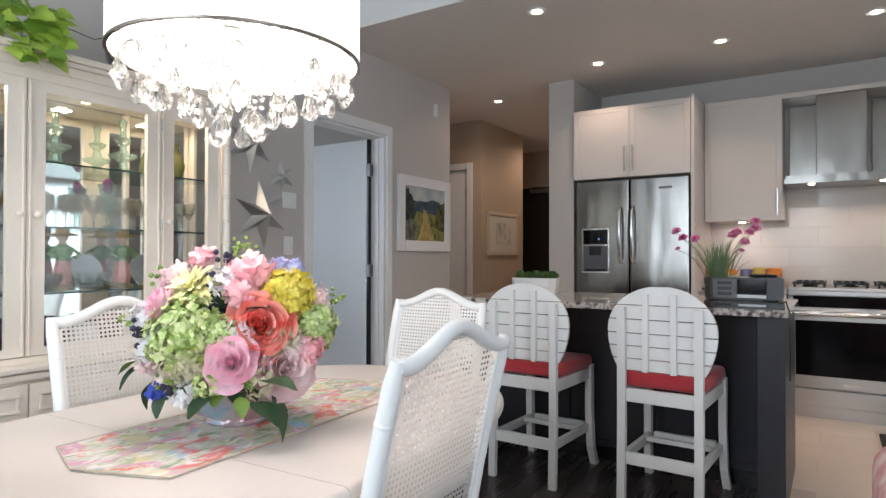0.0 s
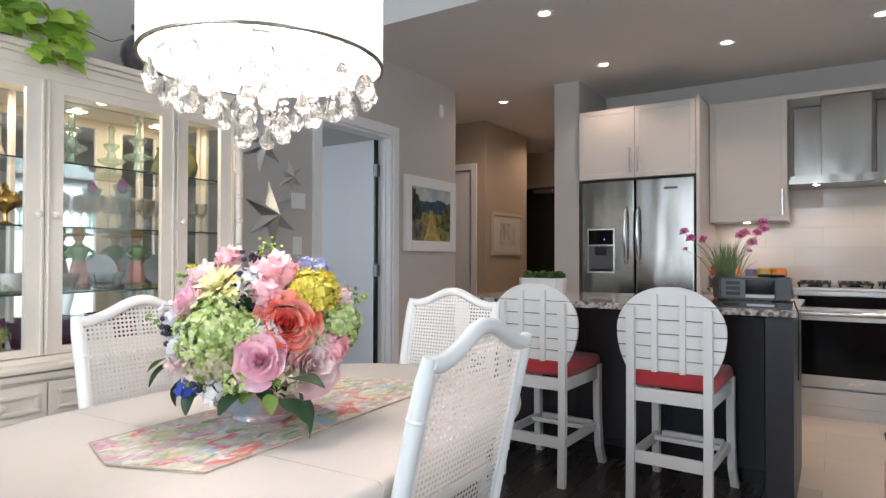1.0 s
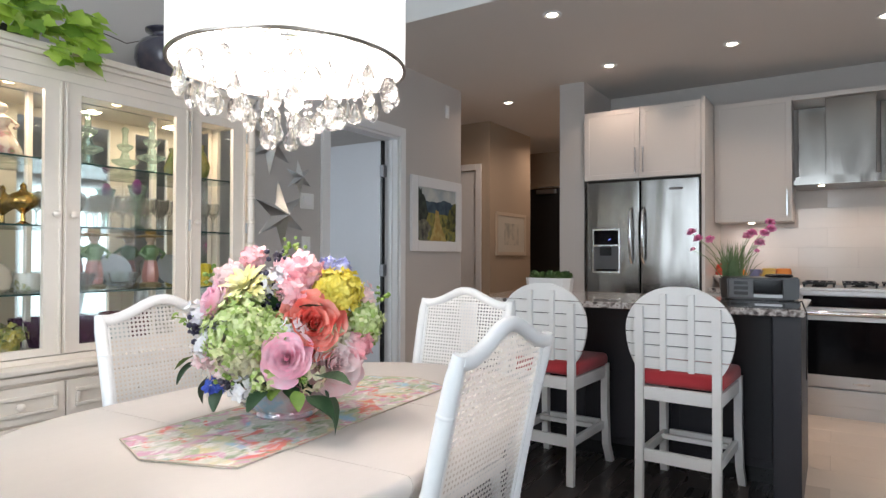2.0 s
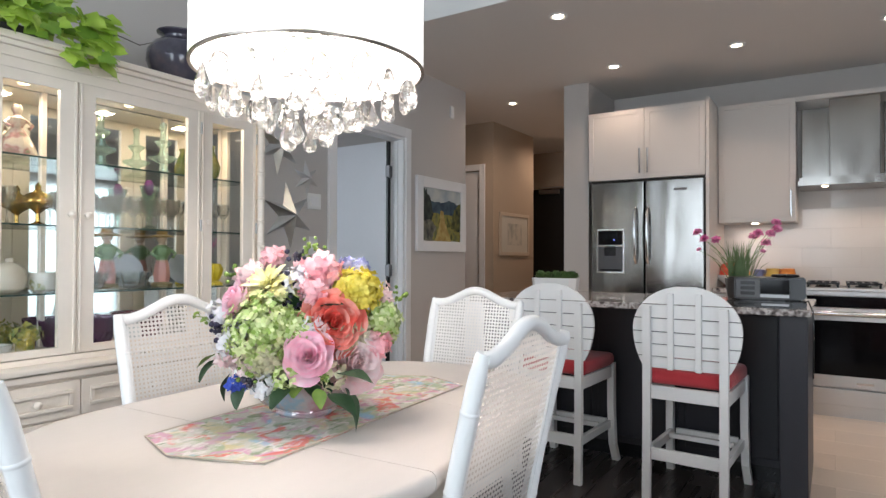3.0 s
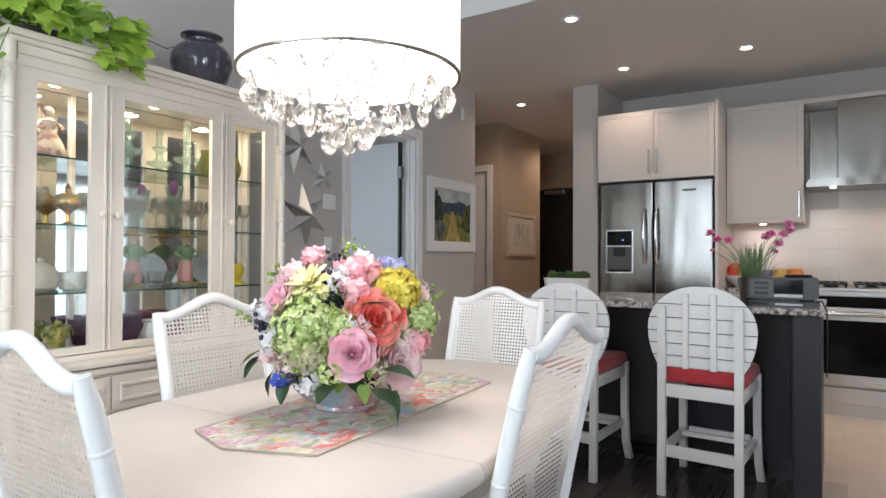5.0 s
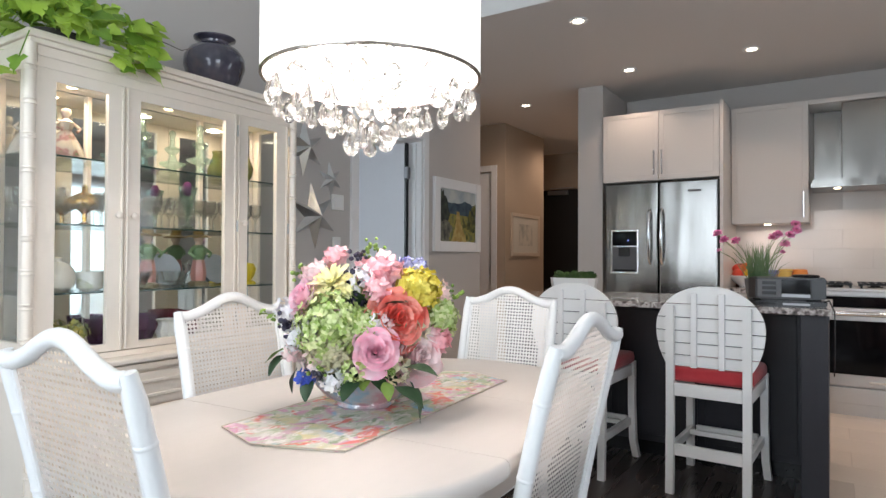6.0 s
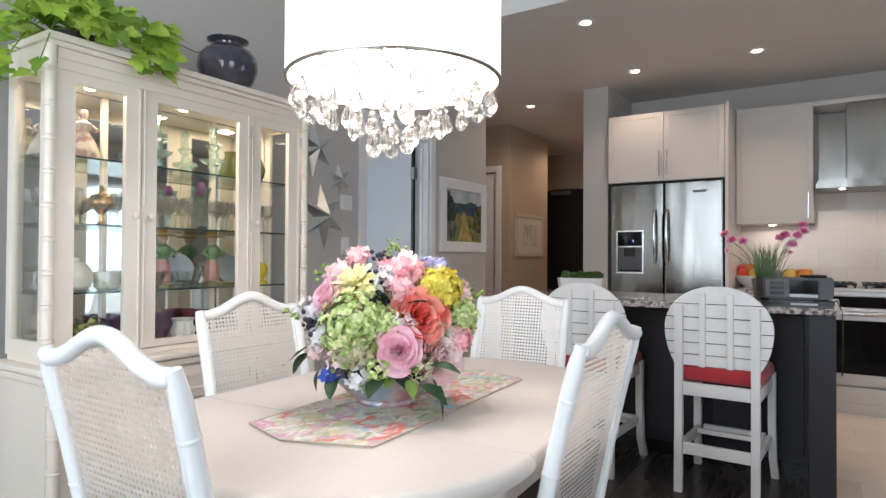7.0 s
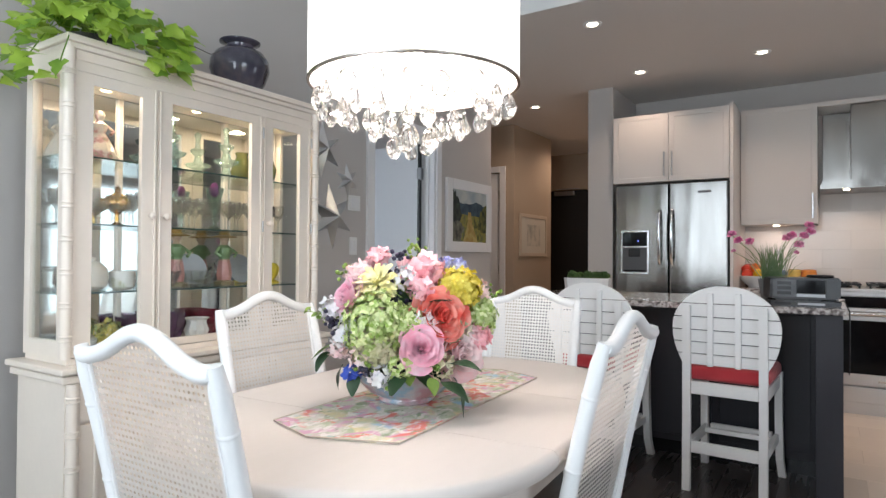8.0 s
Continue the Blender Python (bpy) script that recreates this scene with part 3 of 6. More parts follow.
# ---- bar stools ----


def arc_cut(z, half_w, zc, half_h):
    q = max(0.0, 1 - ((z - zc) / half_h) ** 2)
    return half_w * math.sqrt(q)


def stool(m, label):
    """Local: x across, y towards the seat front, rear legs at y = 0."""
    s = thing("bar_stool", m, label, "stool", "stools at the island")
    hw = 0.17
    for x in (-hw, hw):
        bm = B()
        ps = [(x, -0.012, 0.0), (x, 0.0, 0.35), (x, 0.0, 0.62), (x, -0.010, 0.905)]
        for (ax, ay, az), (bx, by, bz) in zip(ps, ps[1:]):
            q = [bm.verts.new((ax + i, ay + j, az)) for i, j in ((-0.0185, -0.016), (0.0185, -0.016), (0.0185, 0.012), (-0.0185, 0.012))]
            w = [bm.verts.new((bx + i, by + j, bz)) for i, j in ((-0.0185, -0.016), (0.0185, -0.016), (0.0185, 0.012), (-0.0185, 0.012))]
            for i in range(4):
                bm.faces.new((q[i], q[(i + 1) % 4], w[(i + 1) % 4], w[i]))
        bmesh.ops.remove_doubles(bm, verts=bm.verts, dist=1e-5)
        bmesh.ops.contextual_create(bm, geom=[e for e in bm.edges if e.is_boundary and e.verts[0].co.z > 0.9 and e.verts[1].co.z > 0.9])
        part("leg", bm, M_CHAIR, s)
    for x in (-hw, hw):
        bm = B()
        for pts in ([(x * 1.12, 0.475, 0.0), (x * 1.08, 0.44, 0.10), (x * 1.06, 0.428, 0.30), (x * 1.06, 0.428, 0.55)],):
            for (ax, ay, az), (bx, by, bz) in zip(pts, pts[1:]):
                q = [bm.verts.new((ax + i, ay + j, az)) for i, j in ((-0.018, -0.02), (0.018, -0.02), (0.018, 0.02), (-0.018, 0.02))]
                w = [bm.verts.new((bx + i, by + j, bz)) for i, j in ((-0.018, -0.02), (0.018, -0.02), (0.018, 0.02), (-0.018, 0.02))]
                for i in range(4):
                    bm.faces.new((q[i], q[(i + 1) % 4], w[(i + 1) % 4], w[i]))
        part("leg", bm, M_CHAIR, s)
    part("seat_frame", boxes((-hw + 0.02, hw - 0.02, -0.014, 0.014, 0.472, 0.533), (-hw + 0.02, hw - 0.02, 0.415, 0.44, 0.472, 0.533), (-hw - 0.018, -hw + 0.018, 0.014, 0.408, 0.472, 0.533), (hw - 0.018, hw + 0.018, 0.014, 0.408, 0.472, 0.533), bevel=0.003), M_CHAIR, s)
    bm = B()
    box(bm, -hw - 0.022, hw + 0.022, 0.02, 0.455, 0.5335, 0.606, 0.026, 3)
    part("seat_cushion", bm, M_RED, s, "red padded seat", smooth=True)
    for a in ((-hw + 0.02, hw - 0.02, -0.012, 0.012, 0.185, 0.240), (-hw + 0.02, hw - 0.02, 0.415, 0.44, 0.195, 0.235), (-hw - 0.012, -hw + 0.012, 0.014, 0.414, 0.19, 0.232), (hw - 0.012, hw + 0.012, 0.014, 0.414, 0.19, 0.232), (-hw + 0.016, hw - 0.016, 0.30, 0.33, 0.212, 0.236)):
        part("stretcher", boxes(a, bevel=0.003), M_CHAIR, s)
    # oval back of horizontal slats
    zc, hh, wid = 0.80, 0.203, 0.242
    cuts = [0.612, 0.667, 0.725, 0.784, 0.848, 0.914, 1.002]
    for z0, z1 in zip(cuts, cuts[1:]):
        z0, z1 = z0 + 0.0025, z1 - 0.0025
        zs = [z0 + (z1 - z0) * i / 8 for i in range(9)]
        half = [max(0.015, arc_cut(min(z, zc + hh * 0.997), wid, zc, hh) if z > 0.80 else wid * math.sqrt(max(0.0, 1 - ((z - zc) / 0.30) ** 2))) for z in zs]
        outline = [(h, z) for h, z in zip(half, zs)] + [(-h, z) for h, z in reversed(list(zip(half, zs)))]
        bm = B()
        prism(bm, outline, -0.036, -0.020, Matrix(((1, 0, 0, 0), (0, 0, -1, -0.008), (0, 1, 0, 0), (0, 0, 0, 1))))
        part("back_slat", bm, M_CHAIR, s)
    for x, zt in ((-0.062, 0.966), (0.062, 0.966)):
        part("batten", boxes((x - 0.013, x + 0.013, -0.012, 0.010, 0.612, zt), bevel=0.002), M_CHAIR, s)
    return s


stool(pose(-0.662, 2.83, 0, 0, 0, -3), "white slatted oval-back bar stool with a red seat")
stool(pose(-1.332, 2.83, 0, 0, 0, -3), "white slatted oval-back bar stool with a red seat")

# ---- dining table ----
TX, TY, TZ = -1.160, 1.05, 0.755
TW, S0, S1, TE = 0.470, -0.305, 0.14, 0.43


def table_outline(grow, y0, y1, end):
    """One leaf of the top: straight sides from y0 to y1, with a rounded end at -1, +1 or none."""
    w = TW + grow
    pts = []
    if end == 0:
        return [(-w, y0), (w, y0), (w, y1), (-w, y1)]
    n = 28
    for i in range(n + 1):
        a = math.pi * i / n
        c, s = math.cos(a), math.sin(a)
        pts.append((w * math.copysign(abs(c) ** (2 / 2.2), c), ((TE if end < 0 else 0.54) + grow) * abs(s) ** (2 / 2.2)))
    return [(x, S1 + y) for x, y in pts] if end > 0 else [(-x, S0 - y) for x, y in pts]


t = thing("dining_table", pose(TX, TY, 0, 0, 0, 2.6), "cream lacquered oval dining table with leaf joints", "table")
for y0, y1, end in ((0, 0, -1), (S0 + 0.0016, S1 - 0.0016, 0), (0, 0, 1)):
    bm = B()
    rows_ = []
    for g, z in ((-0.012, TZ - 0.040), (-0.002, TZ - 0.038), (0.004, TZ - 0.028), (0.006, TZ - 0.016), (0.003, TZ - 0.006), (-0.004, TZ - 0.001), (-0.010, TZ)):
        rows_.append([bm.verts.new((x, y, z)) for x, y in table_outline(g, y0, y1, end)])
    for lo, hi in zip(rows_, rows_[1:]):
        for i in range(len(lo)):
            j = (i + 1) % len(lo)
            bm.faces.new((lo[i], lo[j], hi[j], hi[i]))
    bm.faces.new(list(reversed(rows_[0])))
    bm.faces.new(rows_[-1])
    part("tabletop" if end else "table_leaf", bm, M_TABLE, t, smooth=True)
bm = B()
out = table_outline(-0.07, 0, 0, 1) + [(x, y) for x, y in table_outline(-0.07, 0, 0, -1)]
prism(bm, out, TZ - 0.125, TZ - 0.041)
part("apron", bm, M_TABLE, t)
for y in (-0.28, 0.28):
    bm = B()
    lathe(bm, ((0.12, 0.0), (0.12, 0.05), (0.07, 0.08), (0.055, 0.2), (0.075, 0.35), (0.05, 0.5), (0.09, 0.62), (0.1, 0.629)), 24, Matrix.Translation((0, y, 0)))
    part("pedestal", bm, M_TABLE, t, smooth=True)

# ---- cane chairs ----
CANE = None


def crest(u):
    """Height of the crest rail over its ends, u from -1 to 1."""
    a = abs(u)
    return 0.046 * (0.5 + 0.5 * math.cos(math.pi * min(1.0, a / 0.80))) - 0.004 * math.exp(-((a - 0.86) / 0.10) ** 2)


def cane_mesh(w, h):
    bm = B()
    p = 0.0122
    nx, nz = int(w / p), int(h / p)
    grid = {}

    def v(x, z):
        k = (round(x * 1e5), round(z * 1e5))
        if k not in grid:
            grid[k] = bm.verts.new((x, 0, z))
        return grid[k]
    for i in range(nx):
        for j in range(nz):
            cx, cz = (i + 0.5 - nx / 2) * p, (j + 0.5) * p
            u = cx / (w / 2)
            if cz > h - 0.046 + crest(u * 0.86) - 0.004:
                continue
            o = [v(cx + a * p / 2, cz + b * p / 2) for a, b in ((-1, -1), (0, -1), (1, -1), (1, 0), (1, 1), (0, 1), (-1, 1), (-1, 0))]
            r = p * 0.27
            q = [bm.verts.new((cx + r * a, 0, cz + r * b)) for a, b in ((-0.72, -0.72), (0, -1), (0.72, -0.72), (1, 0), (0.72, 0.72), (0, 1), (-0.72, 0.72), (-1, 0))]
            for k in range(8):
                l = (k + 1) % 8
                bm.faces.new((o[k], o[l], q[l], q[k]))
    bmesh.ops.solidify(bm, geom=bm.faces[:], thickness=0.0042)
    return bm


def dining_chair(m, label, cane_mat):
    """Local: x across, y towards the seat front; the back leans to -y; origin on the floor under the back's foot."""
    c = thing("dining_chair", m, label, "chair", "chairs round the table")
    hw, lean = 0.186, -0.24
    zs, zt = 0.44, 0.971
    by = lambda z: lean * (z - zs) * (0.6 + 0.5 * (z - zs)) if z > zs else 0.06 * (z - zs)
    for x in (-hw, hw):
        bm = B()
        pts, rad = [], []
        for i in range(23):
            z = zt * i / 22
            pts.append((x, by(z), z))
            rad.append(0.0165 if i < 22 else 0.012)
        tube(bm, pts, rad, 14)
        for z in (0.30, 0.60, 0.72, 0.865):
            d = Vector((0, by(z + 0.01) - by(z - 0.01), 0.02)).normalized()
            tube(bm, [Vector((x, by(z), z)) - d * 0.004, Vector((x, by(z), z)) - d * 0.0015, Vector((x, by(z), z)) + d * 0.0015, Vector((x, by(z), z)) + d * 0.004], [0.0165, 0.0178, 0.0178, 0.0165], 14)
        part("back_post", bm, M_CHAIR, c, smooth=True)
    bm = B()
    n = 36
    pts = [(-hw + 2 * hw * i / n, by(zt) - 0.001, zt - 0.011 + crest(-1 + 2 * i / n)) for i in range(n + 1)]
    tube(bm, pts, [0.012] + [0.0155] * (n - 1) + [0.012], 14)
    part("crest_rail", bm, M_CHAIR, c, smooth=True)
    bm = B()
    box(bm, -hw + 0.015, hw - 0.015, by(0.515) - 0.013, by(0.515) + 0.013, 0.495, 0.535, 0.006, 2)
    part("back_rail", bm, M_CHAIR, c, smooth=True)
    # inner frame beside the cane
    a = math.atan2(by(0.94) - by(0.535), 0.405)
    bm = B()
    for x in (-hw + 0.0185, hw - 0.0185):
        box(bm, x - 0.0035, x + 0.0035, -0.006, 0.006, 0.0, 0.416, 0.0015, 1)
    bmesh.ops.transform(bm, verts=bm.verts, matrix=Matrix.Translation((0, by(0.535), 0.533)) @ Matrix.Rotation(-a, 4, "X"))
    for half in (-1, 1):
        one = bm.copy()
        bmesh.ops.delete(one, geom=[v for v in one.verts if v.co.x * half < 0], context="VERTS")
        part("back_frame", one, M_CHAIR, c)
    global CANE
    if CANE is None:
        CANE = mesh_of("cane_panel", cane_mesh(2 * hw - 0.042, 0.488), M_CANE)
    ob = new("cane_panel", CANE)
    ob.parent = c
    ob.matrix_basis = Matrix.Translation((0, by(0.535), 0.533)) @ Matrix.Rotation(-a, 4, "X")
    tagged(ob, "woven open cane panel")
    for x in (-0.2, 0.2):
        bm = B()
        tube(bm, [(x, 0.42, 0.0), (x, 0.42, 0.42)], [0.016, 0.021], 12)
        part("front_leg", bm, M_CHAIR, c, smooth=True)
    part("seat_frame", boxes((-0.22, 0.22, -0.02, 0.45, 0.40, 0.44), bevel=0.008), M_CHAIR, c)
    bm = B()
    box(bm, -0.205, 0.205, 0.02, 0.44, 0.4405, 0.475, 0.015, 3)
    part("seat_cushion", bm, M_CANE, c, smooth=True)
    return c


LEAN = 0.1085
lbl = "white bamboo-style dining chair with caned back"
dining_chair(pose(-1.75 + LEAN, 0.99, 0, 0, 0, -90), lbl + " beside the hutch", M_CANE)
dining_chair(pose(-1.235, 1.90 - LEAN, 0, 0, 0, 180), lbl + " facing the table end", M_CANE)
dining_chair(pose(-0.586 - LEAN, 0.965, 0, 0, 0, 90), lbl + " beside the table", M_CANE)
dining_chair(pose(-1.166, 0.212 + LEAN, 0, 0, 0, 0), lbl + " at the table", M_CANE)

# ---- chandelier ----
CX, CY, CZ, CR = -1.112, 0.894, 1.560, 0.264
t = thing("chandelier", pose(CX, CY, CZ), "white drum shade chandelier with hanging crystal drops, lit", "chandelier")
bm = B()
lathe(bm, ((CR, 0.012), (CR + 0.001, 0.02), (CR + 0.001, 0.225), (CR, 0.228), (CR - 0.004, 0.225), (CR - 0.004, 0.012), (CR, 0.012)), 72)
shade = part("shade", bm, glow("lit_shade", (1.0, 0.96, 0.90), 1.15), t, "glowing white fabric drum shade", smooth=True)
for z in (0.004, 0.226):
    bm = B()
    lathe(bm, ((CR + 0.003, z), (CR + 0.003, z + 0.005), (CR - 0.005, z + 0.005), (CR - 0.005, z), (CR + 0.003, z)), 72)
    part("rim", bm, mat("dark_chrome", (0.42, 0.38, 0.34), 0.25, 1.0), t, "thin dark metal rim", smooth=True)
bm = B()
lathe(bm, ((0.014, 0.14), (0.014, HIGH - CZ - 0.03)), 12)
lathe(bm, ((0.065, HIGH - CZ - 0.03), (0.065, HIGH - CZ - 0.008), (0.05, HIGH - CZ - 0.0005)), 24)
part("stem", bm, M_CHROME, t, smooth=True)
bm = B()
for r in (0.08, 0.15, 0.21):
    tube(bm, [(r * math.cos(a * math.pi / 18), r * math.sin(a * math.pi / 18), 0.16) for a in range(37)], 0.004, 6, False)
for a in range(3):
    q = a * math.pi * 2 / 3
    tube(bm, [(0, 0, 0.16), ((CR - 0.004) * math.cos(q), (CR - 0.004) * math.sin(q), 0.16)], 0.004, 6)
part("frame", bm, M_CHROME, t)
GL = glow("bulb_glow", (1.0, 0.9, 0.76), 10.0)
for a in range(6):
    q = a * math.pi / 3
    bm = B()
    lathe(bm, ((0.004, 0.06), (0.016, 0.075), (0.02, 0.10), (0.012, 0.13), (0.01, 0.158)), 12, Matrix.Translation((0.115 * math.cos(q), 0.115 * math.sin(q), 0)))
    part("bulb", bm, GL, t, "glowing bulb", smooth=True)
    point_lamp("chandelier_light", (CX + 0.115 * math.cos(q), CY + 0.115 * math.sin(q), CZ + 0.045), 4.4, (1.0, 0.905, 0.89), 0.02)

# ---- china hutch ----
HX0, HX1, HY0, HY1, HZ0, HZ1 = -2.715, -2.44, 0.695, 1.885, 0.755, 1.90
t = thing("china_hutch", pose(0, 0, 0), "cream painted bamboo-trimmed china hutch with glass doors", "hutch")
# lower cabinet
part("lower_body", boxes((HX0 - 0.006, -2.385, HY0 - 0.015, HY1 + 0.015, 0.06, 0.70)), M_CREAM, t)
part("plinth", boxes((HX0, -2.40, HY0, HY1, 0.0, 0.059)), M_CREAM, t)
part("waist_moulding", boxes((HX0 - 0.045, -2.345, HY0 - 0.045, HY1 + 0.045, 0.732, 0.754), (HX0 - 0.03, -2.36, HY0 - 0.035, HY1 + 0.035, 0.701, 0.7275), bevel=0.006), M_CREAM, t)


def bamboo(bm, x, y, z0, z1, r, step=0.115):
    tube(bm, [(x, y, z0), (x, y, z1)], r, 16)
    z = z0 + step * 0.6
    while z < z1 - 0.02:
        for dz in (-0.0075, 0.0075):
            tube(bm, [(x, y, z + dz - 0.004), (x, y, z + dz - 0.0018), (x, y, z + dz + 0.0018), (x, y, z + dz + 0.004)], [r, r + 0.0028, r + 0.0028, r], 16)
        z += step


def framed_door(name, x, y0, y1, z0, z1, raised=True, knob_y=None, drawer=False):
    bm = boxes((x, x + 0.018, y0, y1, z0, z1), bevel=0.002)
    i = 0.05 if not drawer else 0.028
    d = part(name, bm, M_CREAM, t)
    bm = boxes((x + 0.0185, x + 0.028, y0 + i, y1 - i, z1 - i - 0.014, z1 - i), (x + 0.0185, x + 0.028, y0 + i, y1 - i, z0 + i, z0 + i + 0.014), (x + 0.0185, x + 0.028, y0 + i, y0 + i + 0.014, z0 + i + 0.0141, z1 - i - 0.0141), (x + 0.0185, x + 0.028, y1 - i - 0.014, y1 - i, z0 + i + 0.0141, z1 - i - 0.0141), bevel=0.003)
    part("moulding", bm, M_CREAM, d)
    if knob_y:
        bm = B()
        lathe(bm, ((0.006, 0.0), (0.006, 0.012), (0.013, 0.02), (0.014, 0.026), (0.008, 0.032), (0.0, 0.033)), 16, Matrix.Translation((x + 0.0182, knob_y, (z0 + z1) / 2)) @ Matrix.Rotation(math.pi / 2, 4, "Y"))
        part("knob", bm, M_CREAM, d, "small round cream knob", smooth=True)
    return d


LX = -2.3845
cols = ((0.715, 1.015), (1.02, 1.54), (1.545, 1.845))
for (y0, y1) in cols:
    framed_door("drawer", LX, y0, y1, 0.565, 0.69, knob_y=(y0 + y1) / 2, drawer=True)
    framed_door("lower_door", LX, y0, y1, 0.08, 0.555, knob_y=y1 - 0.02)
for y in (HY0 + 0.005, HY1 - 0.005):
    bm = B()
    bamboo(bm, -2.372, y, 0.0, 0.70, 0.02)
    part("bamboo_post", bm, M_CREAM, t, smooth=True)
# upper case
part("top", boxes((HX0, -2.412, HY0 - 0.010, HY1 + 0.010, 1.870, 1.896), (HX0, -2.42, HY0, HY1, 1.850, 1.8695), bevel=0.005), M_CREAM, t)
part("ceiling_board", boxes((HX0 + 0.02, -2.425, HY0 + 0.02, HY1 - 0.02, 1.775, 1.79)), M_CREAM, t)
part("bottom_board", boxes((HX0, -2.42, HY0 + 0.005, HY1 - 0.005, 0.755, 0.775)), M_CREAM, t)
part("back_board", boxes((HX0, HX0 + 0.01, HY0 + 0.02, HY1 - 0.02, 0.776, 1.774)), M_CREAM, t)
part("mirror_back", boxes((HX0 + 0.0105, HX0 + 0.014, HY0 + 0.045, HY1 - 0.045, 0.777, 1.773)), M_MIRROR, t, "mirrored back panel")
part("frieze", boxes((-2.452, -2.432, HY0 + 0.03, HY1 - 0.03, 1.776, 1.849)), M_CREAM, t)
part("frieze_bead", boxes((-2.4315, -2.425, HY0 + 0.03, HY1 - 0.03, 1.812, 1.820), bevel=0.002), M_CREAM, t)
for y in (HY0 + 0.005, HY1 - 0.005):
    bm = B()
    bamboo(bm, -2.428, y, 0.776, 1.849, 0.019)
    part("bamboo_post", bm, M_CREAM, t, smooth=True)
    # glazed ends
    s = 1 if y < 1 else -1
    ya, yb = sorted((y - 0.008, y + 0.010))
    part("end_frame", boxes((HX0, HX0 + 0.045, ya, yb, 0.776, 1.8495), (-2.475, -2.4475, ya, yb, 0.776, 1.8495), (HX0 + 0.0451, -2.4751, ya, yb, 1.765, 1.8495), (HX0 + 0.0451, -2.4751, ya, yb, 0.776, 0.835)), M_CREAM, t)
    p = part("end_pane", boxes((HX0 + 0.04, -2.47, y - 0.0015, y + 0.0015, 0.83, 1.77)), M_PANE, t)
    p.visible_shadow = False
FX = -2.452


def glass_door(y0, y1, gy0, gy1, knob_y, hinge_y):
    z0, z1, gz0, gz1 = 0.778, 1.775, 0.805, 1.735
    bm = boxes((FX, FX + 0.022, y0, gy0, z0, z1), (FX, FX + 0.022, gy1, y1, z0, z1), (FX, FX + 0.022, gy0 + 0.0001, gy1 - 0.0001, gz1, z1), (FX, FX + 0.022, gy0 + 0.0001, gy1 - 0.0001, z0, gz0))
    d = part("glass_door", bm, M_CREAM, t)
    bm = boxes((FX + 0.0222, FX + 0.029, y0 + 0.004, y0 + 0.014, z0 + 0.002, z1 - 0.002), (FX + 0.0222, FX + 0.029, y1 - 0.014, y1 - 0.004, z0 + 0.002, z1 - 0.002), bevel=0.003)
    part("bead", bm, M_CREAM, d)
    p = part("pane", boxes((FX + 0.008, FX + 0.011, gy0, gy1, gz0, gz1)), M_PANE, d)
    p.visible_shadow = False
    bm = B()
    lathe(bm, ((0.006, 0.0), (0.006, 0.012), (0.013, 0.02), (0.0135, 0.026), (0.008, 0.031), (0.0, 0.032)), 16, Matrix.Translation((FX + 0.0222, knob_y, 1.285)) @ Matrix.Rotation(math.pi / 2, 4, "Y"))
    part("knob", bm, M_CREAM, d, "small round cream knob", smooth=True)
    for z in (0.86, 1.27, 1.70):
        bm = B()
        tube(bm, [(FX + 0.027, hinge_y, z - 0.025), (FX + 0.027, hinge_y, z + 0.025)], 0.0045, 8)
        part("hinge", bm, M_STEEL, d, "small metal hinge")


glass_door(0.712, 1.028, 0.785, 0.967, 1.0, 0.70)
glass_door(1.031, 1.546, 1.092, 1.485, 1.06, 1.547)
glass_door(1.549, 1.850, 1.608, 1.780, 1.578, 1.853)
SHELVES = (0.995, 1.245, 1.49)
for z in SHELVES:
    p = part("glass_shelf", boxes((HX0 + 0.016, -2.487, HY0 + 0.02, HY1 - 0.02, z - 0.003, z + 0.003)), M_SHELF, t, "clear glass shelf")
    p.visible_shadow = False
    part("shelf_edge", boxes((-2.4868, -2.485, HY0 + 0.02, HY1 - 0.02, z - 0.003, z + 0.003)), M_GLASSE, p, "dark green glass edge")
for y in (1.03, 1.547):
    part("divider_post", boxes((HX0 + 0.0145, HX0 + 0.03, y - 0.008, y + 0.008, 0.777, 1.773)), M_CREAM, t)
for y in (0.92, 1.32, 1.70):
    bm = B()
    lathe(bm, ((0.017, 1.770), (0.020, 1.7745)), 18, Matrix.Translation((-2.60, y, 0)))
    part("cabinet_lamp", bm, glow("hutch_glow", (1.0, 0.78, 0.45), 8.0), t, "warm lit lamp under the hutch top")
    area("hutch_light", look((-2.60, y, 1.765), (-2.60, y, 0)), 0.06, 0.06, 1.3, (1.0, 0.82, 0.62))

# ---- dining table top: runner and bouquet ----
ru = [(-0.17, -0.42), (-0.02, -0.478), (0.17, -0.42), (0.17, 0.36), (0.02, 0.428), (-0.17, 0.36)]


